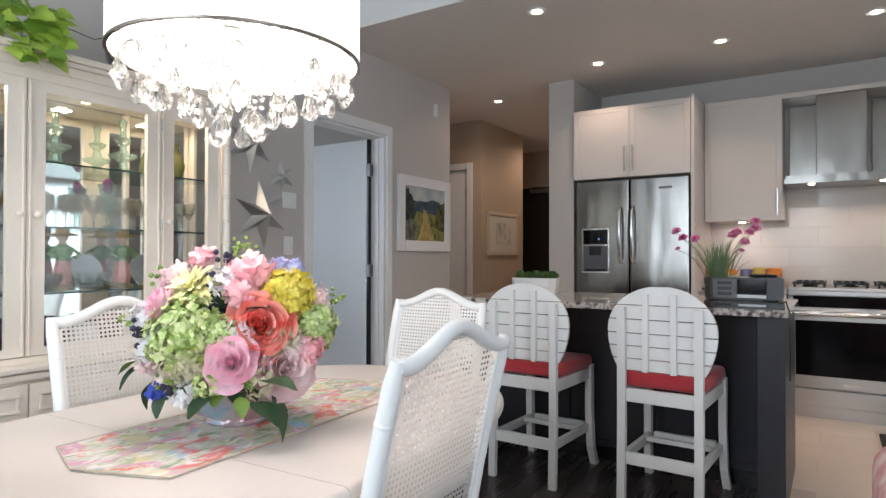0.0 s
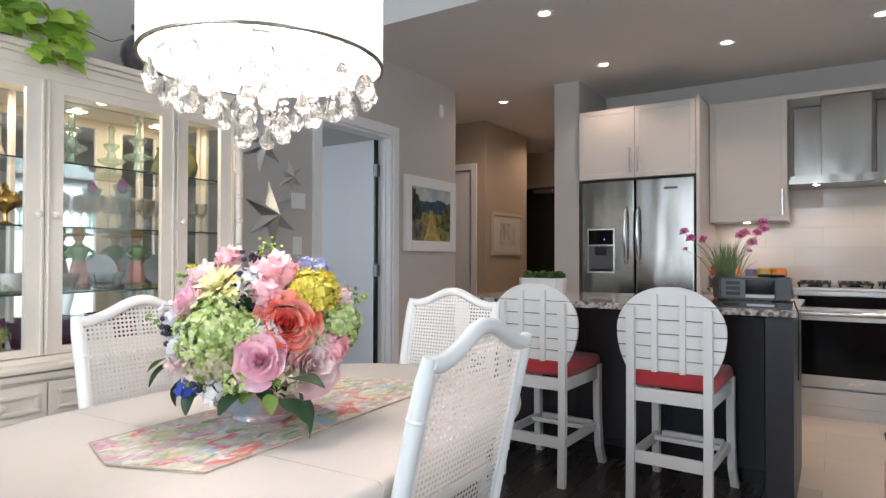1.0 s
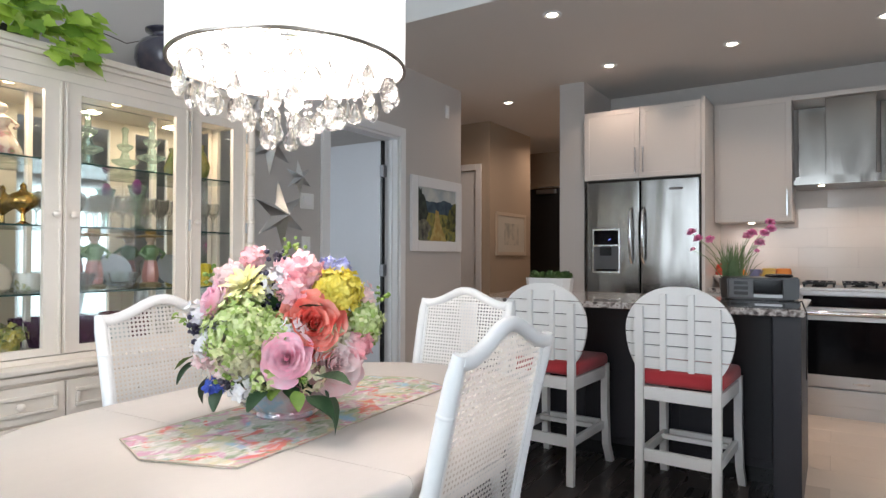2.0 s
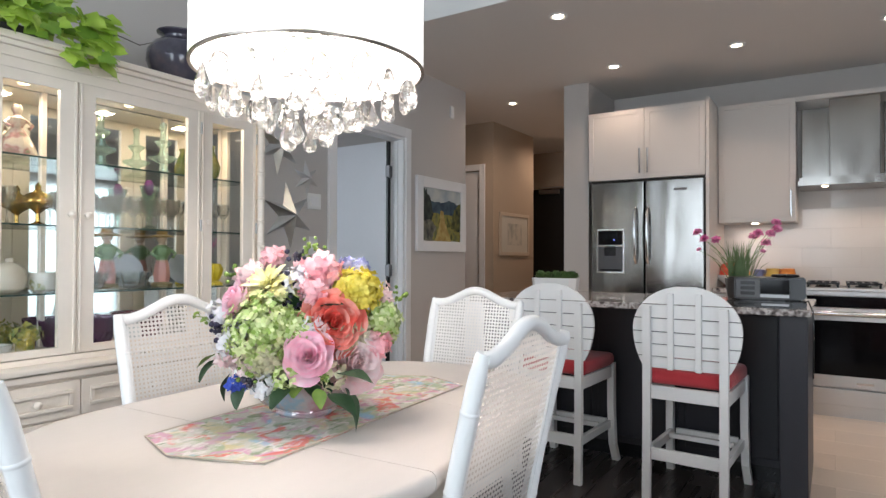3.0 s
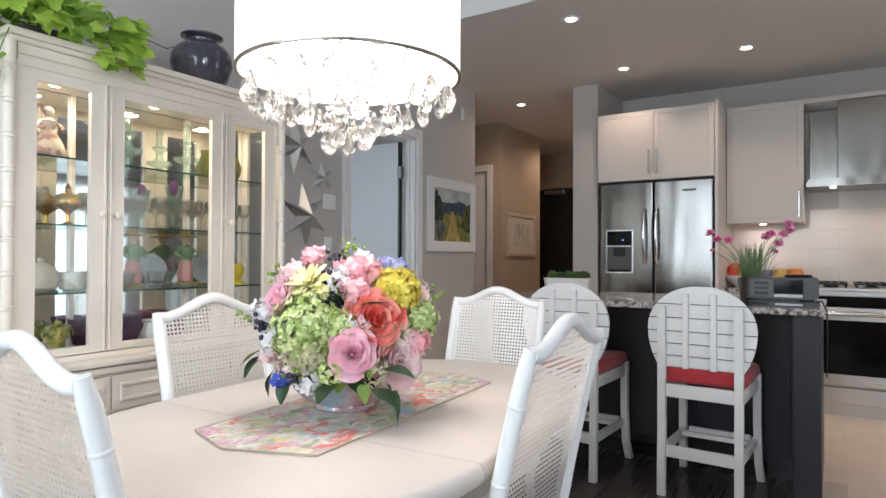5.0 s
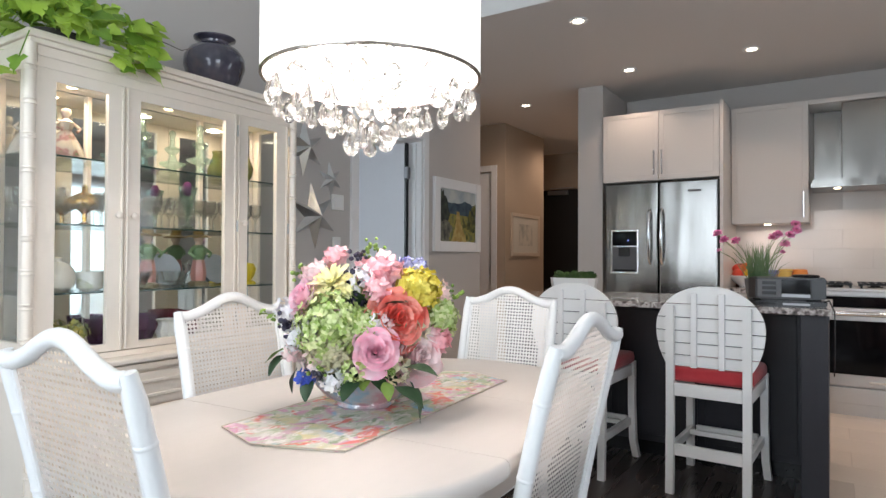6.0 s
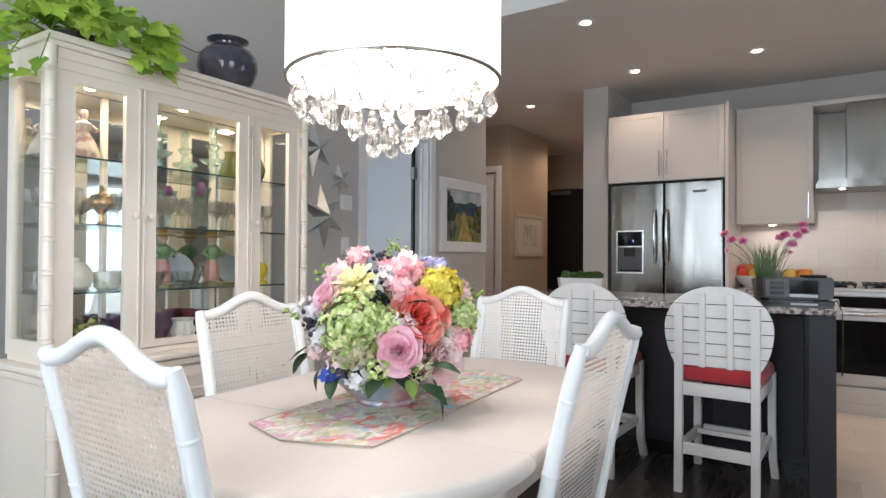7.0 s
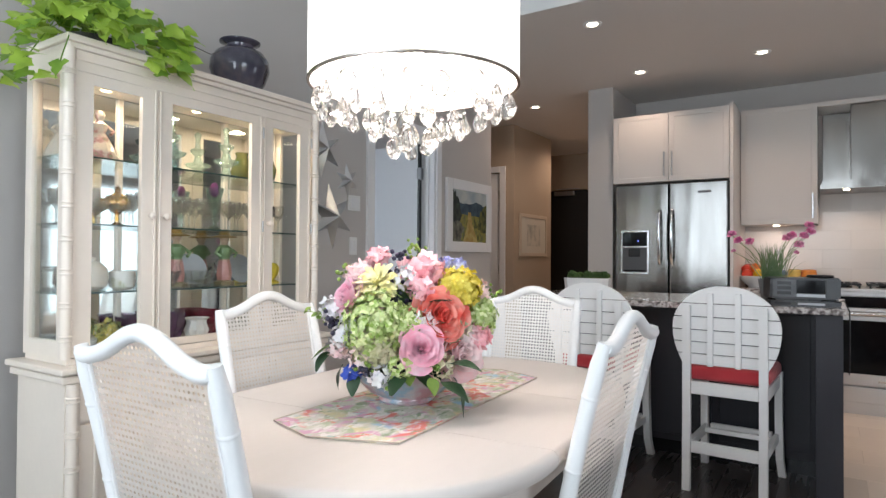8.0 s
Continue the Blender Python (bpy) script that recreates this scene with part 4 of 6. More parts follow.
def floral_print(name):
    """Loose brushed flowers: washes of sage, rose, coral, straw and blue laid over a cream ground."""
    m = mat(name, (1, 1, 1), 0.85, 0.0, 0.05, 6, 400, 0.05)
    nt = m.node_tree
    tc = nt.nodes.new("ShaderNodeTexCoord")
    last = None
    for colour, scale, warp, at, lo, hi, stretch in (
            ((0.42, 0.50, 0.29), 15.0, 0.8, (0.0, 0.0, 0), 0.46, 0.60, (1, 0.7, 1)),
            ((0.72, 0.62, 0.36), 14.0, 0.7, (3.1, 1.7, 0), 0.53, 0.63, (1, 1, 1)),
            ((0.68, 0.36, 0.50), 13.0, 1.0, (7.3, 2.2, 0), 0.535, 0.615, (1, 0.8, 1)),
            ((0.78, 0.18, 0.15), 13.0, 1.0, (1.9, 8.4, 0), 0.57, 0.64, (0.8, 1, 1)),
            ((0.34, 0.58, 0.72), 10.0, 0.8, (5.5, 4.7, 0), 0.58, 0.67, (1, 1, 1)),
            ((0.82, 0.77, 0.72), 46.0, 0.8, (2.4, 6.1, 0), 0.52, 0.63, (1, 0.5, 1)),
            ((0.26, 0.34, 0.20), 40.0, 0.8, (9.4, 3.3, 0), 0.58, 0.67, (1, 0.5, 1))):
        mp, n, r, mx = (nt.nodes.new("ShaderNode" + k) for k in ("Mapping", "TexNoise", "MapRange", "Mix"))
        mp.inputs["Location"].default_value, mp.inputs["Scale"].default_value = at, stretch
        n.inputs["Scale"].default_value, n.inputs["Detail"].default_value, n.inputs["Distortion"].default_value = scale, 7, warp
        r.inputs["From Min"].default_value, r.inputs["From Max"].default_value, r.inputs["To Max"].default_value = lo, hi, 0.88
        mx.data_type = "RGBA"
        mx.inputs[7].default_value = (*colour, 1)
        nt.links.new(tc.outputs["Object"], mp.inputs[0])
        nt.links.new(mp.outputs[0], n.inputs["Vector"])
        nt.links.new(n.outputs["Fac"], r.inputs[0])
        nt.links.new(r.outputs[0], mx.inputs[0])
        if last is None:
            mx.inputs[6].default_value = (0.66, 0.63, 0.55, 1)
        else:
            nt.links.new(last, mx.inputs[6])
        last = mx.outputs[2]
    first = [x for x in nt.nodes if x.type == "VECT_MATH" and x.operation == "SCALE"][0]
    nt.links.new(last, first.inputs[0])
    return m


M_RUN = floral_print("floral_print_cloth")
t = thing("table_runner", pose(-1.148, 1.035, TZ + 0.001, 0, 0, 3.4), "floral print fabric table runner with pointed ends", "table runner")
bm = B()
prism(bm, ru, 0.0, 0.003)
part("cloth", bm, M_RUN, t)
bm = B()
tube(bm, [(x, y, 0.003) for x, y in ru + ru[:1]], 0.0017, 6, False)
part("hem", bm, mat("straw_hem", (0.60, 0.50, 0.40), 0.85, vary=0.3, scale=30), t, "thin rolled straw-coloured hem")

BC = Vector((-1.161, 0.937, 0.0))
RT, AW = Vector((0.809, 0.588, 0)), Vector((0.588, -0.809, 0))
FLOWER = thing("flower_arrangement", pose(BC.x, BC.y, TZ + 0.004), "mixed silk flower bouquet of roses, peonies and hydrangeas", "flowers")
M_BOWL = palette("iridescent_glass", ((0.38, (0.62, 0.34, 0.40)), (0.48, (0.62, 0.56, 0.58)), (0.56, (0.36, 0.52, 0.66)), (0.64, (0.66, 0.46, 0.42))), 12, 0.12, 0.004, coat=0.6, metal=0.35)
bm = B()
lathe(bm, ((0.068, 0.0), (0.073, 0.006), (0.070, 0.012), (0.106, 0.032), (0.132, 0.060), (0.144, 0.092), (0.138, 0.094), (0.124, 0.060), (0.095, 0.032), (0.0, 0.022)), 40, Matrix.Translation((BC.x, BC.y, TZ + 0.0045)), 0.012, 10)
single("flower_bowl", bm, M_BOWL, "iridescent pink-blue glass bowl holding the bouquet", "bowl", smooth=True)


def petal(bm, M, f, ns=6, nt=6):
    """A petal sheet from f(s, t), s across -1..1, t along 0..1."""
    g = [[bm.verts.new(M @ Vector(f(-1 + 2 * i / ns, j / nt))) for i in range(ns + 1)] for j in range(nt + 1)]
    for j in range(nt):
        for i in range(ns):
            bm.faces.new((g[j][i], g[j][i + 1], g[j + 1][i + 1], g[j + 1][i]))


def facing(p, d, spin=0.0):
    q = Vector(d).normalized().to_track_quat("Z", "Y").to_matrix().to_4x4()
    return Matrix.Translation(p) @ q @ Matrix.Rotation(spin, 4, "Z")


def whorl(bm, M, R, n, rng, ruffle=0.02, spread=1.25, tall=0.95):
    """A full rose or peony: petals in a golden spiral, wrapped tight in the heart and rolled open outside."""
    for k in range(n):
        f = (k + 0.5) / n
        a0 = k * 2.39996 + rng.uniform(-0.12, 0.12)
        lean = spread * f ** 1.25
        r0 = R * (0.03 + 0.20 * f)
        L = R * tall * (0.62 + 0.30 * f) * rng.uniform(0.94, 1.06)
        span = (1.9 - 1.15 * f) * rng.uniform(0.92, 1.06)
        ph = rng.uniform(0, 6)
        rows_ = []
        ns, nu = 8, 7
        for j in range(nu + 1):
            u = j / nu
            row = []
            for i in range(ns + 1):
                q = -1 + 2 * i / ns
                uu = u * (1 - 0.20 * q * q)
                r, z = r0, 0.0
                for d in range(6):
                    t_ = uu * (d + 0.5) / 6
                    phi = lean * (1.35 - 0.75 * t_) + 0.55 * f * max(0.0, t_ - 0.72) / 0.28 - (1 - f) * 0.16 * t_
                    r += L * uu / 6 * math.sin(phi)
                    z += L * uu / 6 * math.cos(phi)
                wob = ruffle * R * uu * uu * (math.sin(4 * q + ph) + 0.6 * math.sin(9 * q + 2 * ph))
                a = a0 + q * span * (0.40 + 0.60 * math.sin(math.pi * min(1.0, 0.15 + 0.55 * u)))
                drift = 0.05 * R * q
                row.append(bm.verts.new(M @ Vector(((r + wob + drift) * math.cos(a), (r + wob + drift) * math.sin(a), z + 0.5 * wob - 0.42 * R - 0.16 * R * f))))
            rows_.append(row)
        for lo, hi in zip(rows_, rows_[1:]):
            for i in range(ns):
                bm.faces.new((lo[i], lo[i + 1], hi[i + 1], hi[i]))


def rays(bm, M, R, rings, rng, width=0.16, curl=0.3):
    """A chrysanthemum or carnation: rings of narrow petals."""
    for n, tilt, length in rings:
        for i in range(n):
            a = 2 * math.pi * i / n + rng.uniform(-0.2, 0.2)
            tl = tilt + rng.uniform(-0.12, 0.12)
            L = R * length * rng.uniform(0.88, 1.08)
            W = R * width * rng.uniform(0.85, 1.2)

            def f(s, u, a=a, tl=tl, L=L, W=W):
                b = tl + curl * u * u
                r, z = L * u * math.sin(b), L * u * math.cos(b) + 0.12 * W * s * s
                w = W * s * math.sin(math.pi * min(1.0, 0.12 + 0.80 * u)) ** 0.7
                return (r * math.cos(a) - w * math.sin(a), r * math.sin(a) + w * math.cos(a), z - 0.35 * R)
            petal(bm, M, f, 2, 4)


def cluster(bm, M, R, n, fr, rng, squash=0.8):
    """A hydrangea head: many four-petalled florets over a dome."""
    for i in range(n):
        z = 1 - 1.55 * (i + 0.5) / n
        a = i * 2.39996
        q = math.sqrt(max(0.0, 1 - z * z))
        d = Vector((q * math.cos(a), q * math.sin(a), z))
        P = M @ Matrix.Translation(Vector((d.x * R, d.y * R, d.z * R * squash)) * rng.uniform(0.68, 1.14)) @ facing((0, 0, 0), d + Vector((rng.uniform(-.4, .4), rng.uniform(-.4, .4), rng.uniform(-.4, .4))), rng.uniform(0, 6))
        s0 = fr * rng.uniform(0.8, 1.15)
        for k in range(4):
            Q = P @ Matrix.Rotation(k * math.pi / 2, 4, "Z")
            petal(bm, Q, lambda s, u: (s0 * 0.52 * s * math.sin(math.pi * min(1, 0.1 + 0.78 * u)), s0 * u, 0.25 * s0 * u * u - 0.12 * s0 * s * s), 2, 2)


def leaf_blade(bm, M, L, W, droop=0.3, fold=0.2, heart=False):
    def f(s, u):
        w = W * (math.sin(math.pi * min(1.0, 0.06 + 0.90 * u ** 0.8)) if not heart else ((1.10 * math.exp(-((u - 0.20) / 0.17) ** 2) + 0.62 * math.exp(-((u - 0.56) / 0.20) ** 2)) * (1 - u ** 5) + 0.012))
        back = -0.22 * L * abs(s) * (1 - u) ** 4 if heart else 0.0
        return (s * w, L * u + back, fold * w * abs(s) - droop * L * u * u + 0.02 * L * math.sin(7 * u + 2 * s))
    petal(bm, M, f, 4, 10 if heart else 7)


def sprig(bm, p, rng, n, R, r):
    for i in range(n):
        q = Vector(p) + Vector((rng.gauss(0, 1), rng.gauss(0, 1), rng.gauss(0, 1))) * R * 0.5
        bmesh.ops.create_icosphere(bm, subdivisions=1, radius=r * rng.uniform(0.7, 1.2), matrix=Matrix.Translation(q))


def spot3(px, py, w):
    """A place of the bouquet, by centimetres right of and above its middle, w towards the room."""
    w = 1.2 * w + 5.0 if w > 0 else w + 5.0
    v = RT * (px / 100) + AW * (w / 100)
    return Vector((v.x, v.y, py / 100))


def thin(m, share):
    """Lets light through a petal or leaf."""
    nt = m.node_tree
    p = nt.nodes["Principled BSDF"]
    tr, mx = nt.nodes.new("ShaderNodeBsdfTranslucent"), nt.nodes.new("ShaderNodeMixShader")
    mx.inputs[0].default_value = share
    nt.links.new([x for x in nt.nodes if x.type == "VECT_MATH"][0].outputs[0], tr.inputs[0])
    nt.links.new(p.outputs[0], mx.inputs[1])
    nt.links.new(tr.outputs[0], mx.inputs[2])
    nt.links.new(mx.outputs[0], nt.nodes["Material Output"].inputs[0])
    return m


def petal_mat(name, a, b):
    return thin(palette(name, ((0.35, a), (0.65, b)), 28, 0.55, 0.02, detail=3), 0.2)


PK = petal_mat("rose_pink", (0.97, 0.50, 0.63), (0.98, 0.77, 0.83))
CO = petal_mat("coral_petal", (0.95, 0.19, 0.15), (0.97, 0.46, 0.38))
LP = petal_mat("pale_pink_petal", (0.97, 0.66, 0.67), (0.98, 0.85, 0.84))
HP = petal_mat("salmon_petal", (0.95, 0.42, 0.46), (0.96, 0.66, 0.68))
YE = petal_mat("pale_yellow_petal", (0.88, 0.82, 0.36), (0.93, 0.90, 0.60))
YD = petal_mat("deep_yellow_petal", (0.70, 0.56, 0.05), (0.86, 0.74, 0.16))
GH = petal_mat("hydrangea_green", (0.28, 0.40, 0.07), (0.58, 0.66, 0.26))
gn = GH.node_tree
isl = gn.nodes.new("ShaderNodeNewGeometry")
gn.links.new(isl.outputs["Random Per Island"], [x for x in gn.nodes if x.type == "VALTORGB"][0].inputs[0])
ge = [x for x in gn.nodes if x.type == "VALTORGB"][0].color_ramp.elements
ge[0].position, ge[0].color, ge[1].position, ge[1].color = 0.0, (0.30, 0.44, 0.08, 1), 1.0, (0.86, 0.90, 0.52, 1)
GC = petal_mat("hydrangea_cream", (0.60, 0.58, 0.34), (0.74, 0.66, 0.48))
WH = petal_mat("white_petal", (0.80, 0.78, 0.82), (0.90, 0.88, 0.88))
BL = petal_mat("blue_petal", (0.05, 0.10, 0.55), (0.14, 0.24, 0.70))
LV = petal_mat("lavender_petal", (0.36, 0.38, 0.70), (0.62, 0.64, 0.84))
DKB = mat("dark_berry", (0.035, 0.03, 0.06), 0.4, vary=0.3, scale=30)
LF = palette("leaf_dark_green", ((0.3, (0.018, 0.045, 0.02)), (0.7, (0.05, 0.11, 0.045))), 14, 0.45, 0.03)
LB = palette("leaf_fresh_green", ((0.3, (0.10, 0.20, 0.03)), (0.7, (0.28, 0.38, 0.08))), 14, 0.5, 0.03)
rg = random.Random(7)

FLORET = {"florets": "floret_head"}


def bloom(name, material, kind, px, py, w, R, aim=None, label=""):
    p = spot3(px, py, w)
    d = aim if aim is not None else (p - Vector((0, 0, 0.10)))
    d = Vector(d)
    M = facing(p, d, rg.uniform(0, 6))
    bm = B()
    if kind == "rose":
        whorl(bm, M, R, 24, rg, 0.012)
    elif kind == "peony":
        whorl(bm, M, R * 1.18, 28, rg, 0.045, 1.3, 0.9)
    elif kind == "mum":
        rays(bm, M, R, ((8, 0.15, 0.8), (14, 0.45, 0.9), (20, 0.75, 1.0), (24, 1.05, 1.05), (24, 1.35, 1.0)), rg, 0.13)
    elif kind == "carnation":
        cluster(bm, M, R * 0.85, 26, R * 0.50, rg, 0.9)
    elif kind == "head":
        cluster(bm, M, R, int(70 + R * 2900), 0.0116, rg)
    elif kind == "florets":
        cluster(bm, M, R, 20, 0.012, rg, 1.0)
    part(FLORET.setdefault(name, name), bm, material, FLOWER, label, smooth=True)


front = AW + Vector((0, 0, 0.25))
for a in (
    ("rose", PK, "rose", 3.2, 16.6, 12.5, 0.064, AW + RT * 0.05 + Vector((0, 0, 0.30)), "large pale pink rose"),
    ("peony", CO, "peony", 8.4, 23.6, 9.0, 0.070, AW + RT * 0.25 + Vector((0, 0, 0.30)), "coral peony"),
    ("peony", LP, "peony", 13.6, 15.0, 8.0, 0.070, AW + RT * 0.5 + Vector((0, 0, 0.3)), "blush pink peony"),
    ("hydrangea", GH, "head", -7.6, 21.5, 6.5, 0.078, AW * 1.0 - RT * 0.4 + Vector((0, 0, 0.6)), "green hydrangea head"),
    ("hydrangea", GC, "head", -7.6, 15.8, 7.0, 0.056, AW * 1.0 - RT * 0.5 + Vector((0, 0, -0.1)), "cream-green hydrangea florets"),
    ("chrysanthemum", YE, "mum", -7.8, 31.5, 4.0, 0.062, AW * 0.7 - RT * 0.4 + Vector((0, 0, 0.9)), "pale yellow chrysanthemum"),
    ("rose", PK, "rose", -15.4, 28.0, 4.0, 0.058, AW * 0.7 - RT * 1.0 + Vector((0, 0, 0.5)), "pink rose"),
    ("carnation", HP, "carnation", -7.6, 37.0, -3.0, 0.032, Vector((0, 0, 1)) - RT * 0.3, "pink carnation"),
    ("carnation", HP, "carnation", 4.8, 34.2, 2.0, 0.044, Vector((0, 0, 1)) + AW * 0.7, "salmon carnation"),
    ("carnation", HP, "carnation", 3.4, 29.8, 6.0, 0.034, AW + Vector((0, 0, 0.6)), "pink carnation"),
    ("marigold", YD, "head", 13.2, 29.6, 3.0, 0.050, AW + RT * 0.4 + Vector((0, 0, 0.6)), "golden yellow bloom"),
    ("hydrangea", GH, "head", 18.6, 22.2, 0.5, 0.048, RT + AW * 0.5 + Vector((0, 0, 0.1)), "green hydrangea head"),
    ("rose", HP, "rose", 21.0, 19.0, -3.5, 0.04, RT + Vector((0, 0, -0.3)), "drooping pink bloom"),
    ("florets", LP, "florets", 18.4, 28.4, 0.0, 0.026, RT + Vector((0, 0, 0.5)), "small pale pink florets"),
    ("florets", WH, "florets", -0.5, 32.2, 5.0, 0.030, AW + Vector((0, 0, 0.8)), "small white florets"),
    ("florets", WH, "florets", -18.4, 24.0, 1.0, 0.032, AW - RT, "small white florets"),
    ("florets", WH, "florets", -15.5, 18.0, 5.0, 0.028, AW - RT, "small pinkish white florets"),
    ("florets", WH, "florets", -6.0, 9.4, 9.5, 0.026, AW + Vector((0, 0, -0.2)), "small white florets"),
    ("florets", BL, "florets", -13.2, 9.4, 6.0, 0.020, AW - RT * 0.4, "bright blue florets"),
    ("florets", LV, "florets", 9.8, 35.2, -1.0, 0.019, Vector((0, 0, 1)), "lavender blue florets"),
    ("florets", LV, "florets", 13.4, 35.0, -2.0, 0.018, Vector((0, 0, 1)), "lavender blue florets"),
    ("hydrangea", GH, "head", 2.0, 25.0, -9.0, 0.075, Vector((0, 0, 1)) - AW, "green hydrangea head"),
    ("rose", LP, "rose", -10.0, 22.0, -9.0, 0.055, -AW - RT * 0.5 + Vector((0, 0, 0.5)), "pale pink rose"),
    ("rose", PK, "rose", 12.0, 20.0, -10.0, 0.055, -AW + RT * 0.5 + Vector((0, 0, 0.5)), "pink rose"),
    ("hydrangea", GH, "head", -12.0, 24.5, 2.0, 0.036, AW * 0.7 - RT * 0.9 + Vector((0, 0, 0.6)), "green hydrangea head"),
    ("hydrangea", GH, "head", 0.5, 20.5, 7.0, 0.05, AW + Vector((0, 0, 0.2)), "green hydrangea head"),
    ("rose", LP, "rose", 17.0, 13.0, 2.0, 0.05, RT + AW * 0.4 + Vector((0, 0, -0.2)), "pale pink rose"),
    ("hydrangea", GC, "head", 11.5, 19.0, 4.0, 0.05, RT * 0.5 + AW, "cream-green hydrangea florets"),
    ("carnation", LP, "carnation", 9.0, 31.5, 0.0, 0.036, AW * 0.5 + Vector((0, 0, 1)), "blush carnation"),
    ("carnation", HP, "carnation", 0.5, 34.0, -2.0, 0.036, Vector((0, 0, 1)), "salmon carnation"),
    ("florets", WH, "florets", -13.0, 21.0, 5.0, 0.030, AW - RT, "small white florets"),
    ("florets", LP, "florets", -16.0, 15.0, 3.5, 0.028, AW - RT, "small pale pink florets"),
    ("floret_head", GH, "florets", -1.5, 12.0, 10.5, 0.030, AW + Vector((0, 0, -0.2)), "green floret head"),
    ("floret_head", GC, "florets", 8.5, 11.5, 9.5, 0.030, AW + RT * 0.4 + Vector((0, 0, -0.2)), "cream floret head"),
    ("floret_head", LP, "florets", -10.5, 13.0, 7.5, 0.032, AW - RT * 0.6, "pale pink floret head"),
    ("floret_head", WH, "florets", 4.0, 22.0, 8.0, 0.028, AW + Vector((0, 0, 0.4)), "white floret head"),
    ("carnation", LP, "carnation", -12.5, 33.0, 0.0, 0.034, Vector((0, 0, 1)) - RT * 0.6, "blush carnation"),
    ("carnation", HP, "carnation", 17.5, 17.5, 4.0, 0.034, RT + AW * 0.6, "salmon carnation"),
):
    bloom(*a)
for px, py, w, n, R in ((-17.5, 21.5, 3, 26, 0.032), (-3.6, 31, 3, 22, 0.03), (-1, 26, 3, 22, 0.03), (-1.5, 36.5, -2, 22, 0.032), (-9, 10.5, 9, 10, 0.02)):
    bm = B()
    sprig(bm, spot3(px, py, w), rg, n, R, 0.0065)
    tagged(part("berry_sprig", bm, DKB, FLOWER, "dark purple berries", smooth=True), kind="stuff")
for px, py, w, n, R in ((1.5, 39.5, -2, 18, 0.03), (-16.5, 33.5, 0, 10, 0.022), (22.5, 28.2, -2, 12, 0.02), (-4.0, 7.6, 10.5, 8, 0.014), (-10, 12.5, 8.5, 14, 0.026), (6.5, 11.5, 11, 10, 0.014), (-21, 22.8, -2, 12, 0.022)):
    bm = B()
    sprig(bm, spot3(px, py, w), rg, n, R, 0.0055)
    tagged(part("bud_sprig", bm, LB, FLOWER, "fresh green buds", smooth=True), kind="stuff")
leaves = [(9.5, 12.5, 11.0, 0.085, 0.030, AW * 0.5 + RT * 0.9 + Vector((0, 0, 0.15)), LF), (8.0, 8.5, 12.0, 0.08, 0.026, AW * 0.6 + RT * 0.8 + Vector((0, 0, -0.2)), LF), (11.0, 9.0, 9.5, 0.095, 0.030, RT * 0.55 + AW * 0.1 + Vector((0, 0, -0.95)), LF), (-1.0, 9.5, 11.0, 0.06, 0.022, AW * 0.9 - RT * 0.5 + Vector((0, 0, -0.3)), LF), (5.5, 9.5, 12.0, 0.042, 0.016, AW * 0.6 + RT * 0.3 + Vector((0, 0, -0.7)), LB), (-18, 15.5, 3, 0.06, 0.026, -RT + Vector((0, 0, -0.3)), LB), (-19, 13.8, 3, 0.055, 0.024, -RT * 0.6 + AW * 0.4 + Vector((0, 0, -0.5)), LF), (-15.5, 11, 4, 0.06, 0.024, -RT * 0.4 + Vector((0, 0, -0.8)), LF), (-12, 9.0, 6.5, 0.05, 0.020, AW * 0.5 - RT * 0.3 + Vector((0, 0, -0.8)), LF), (2, 28, 4, 0.06, 0.022, AW + Vector((0, 0, 0.5)), LF)]
for i in range(34):
    a = rg.uniform(0, 2 * math.pi)
    p = (math.cos(a) * rg.uniform(6, 13), rg.uniform(9, 26), math.sin(a) * rg.uniform(3, 9) - 1)
    leaves.append((*p, rg.uniform(0.05, 0.075), rg.uniform(0.016, 0.024), RT * p[0] / 10 + AW * p[2] / 10 + Vector((0, 0, rg.uniform(-0.2, 0.7))), LF))
for i in range(16):
    a = 2 * math.pi * i / 16 + rg.uniform(-0.15, 0.15)
    d = RT * math.cos(a) + AW * math.sin(a)
    leaves.append((8.5 * math.cos(a), rg.uniform(9.0, 11.5), 8.5 * math.sin(a), rg.uniform(0.04, 0.06), rg.uniform(0.016, 0.022), d + Vector((0, 0, rg.uniform(-0.5, 0.3))), LF if i % 4 else LB))
for px, py, w, L, W, d, m in leaves:
    bm = B()
    q = Vector(d).normalized().to_track_quat("Y", "Z").to_matrix().to_4x4()
    leaf_blade(bm, Matrix.Translation(spot3(px, py, w)) @ q, L, W)
    part("leaf", bm, m, FLOWER, smooth=True)
bm = B()
for a in range(14):
    q = a * 2.4
    tube(bm, [(0.02 * math.cos(q), 0.02 * math.sin(q), 0.03), (0.07 * math.cos(q), 0.07 * math.sin(q), 0.17), (0.10 * math.cos(q), 0.10 * math.sin(q), 0.24)], 0.003, 6)
box(bm, -0.05, 0.05, -0.05, 0.05, 0.03, 0.08, 0.015, 2)
part("stem_bundle", bm, LF, FLOWER, "dark green stems and foam")
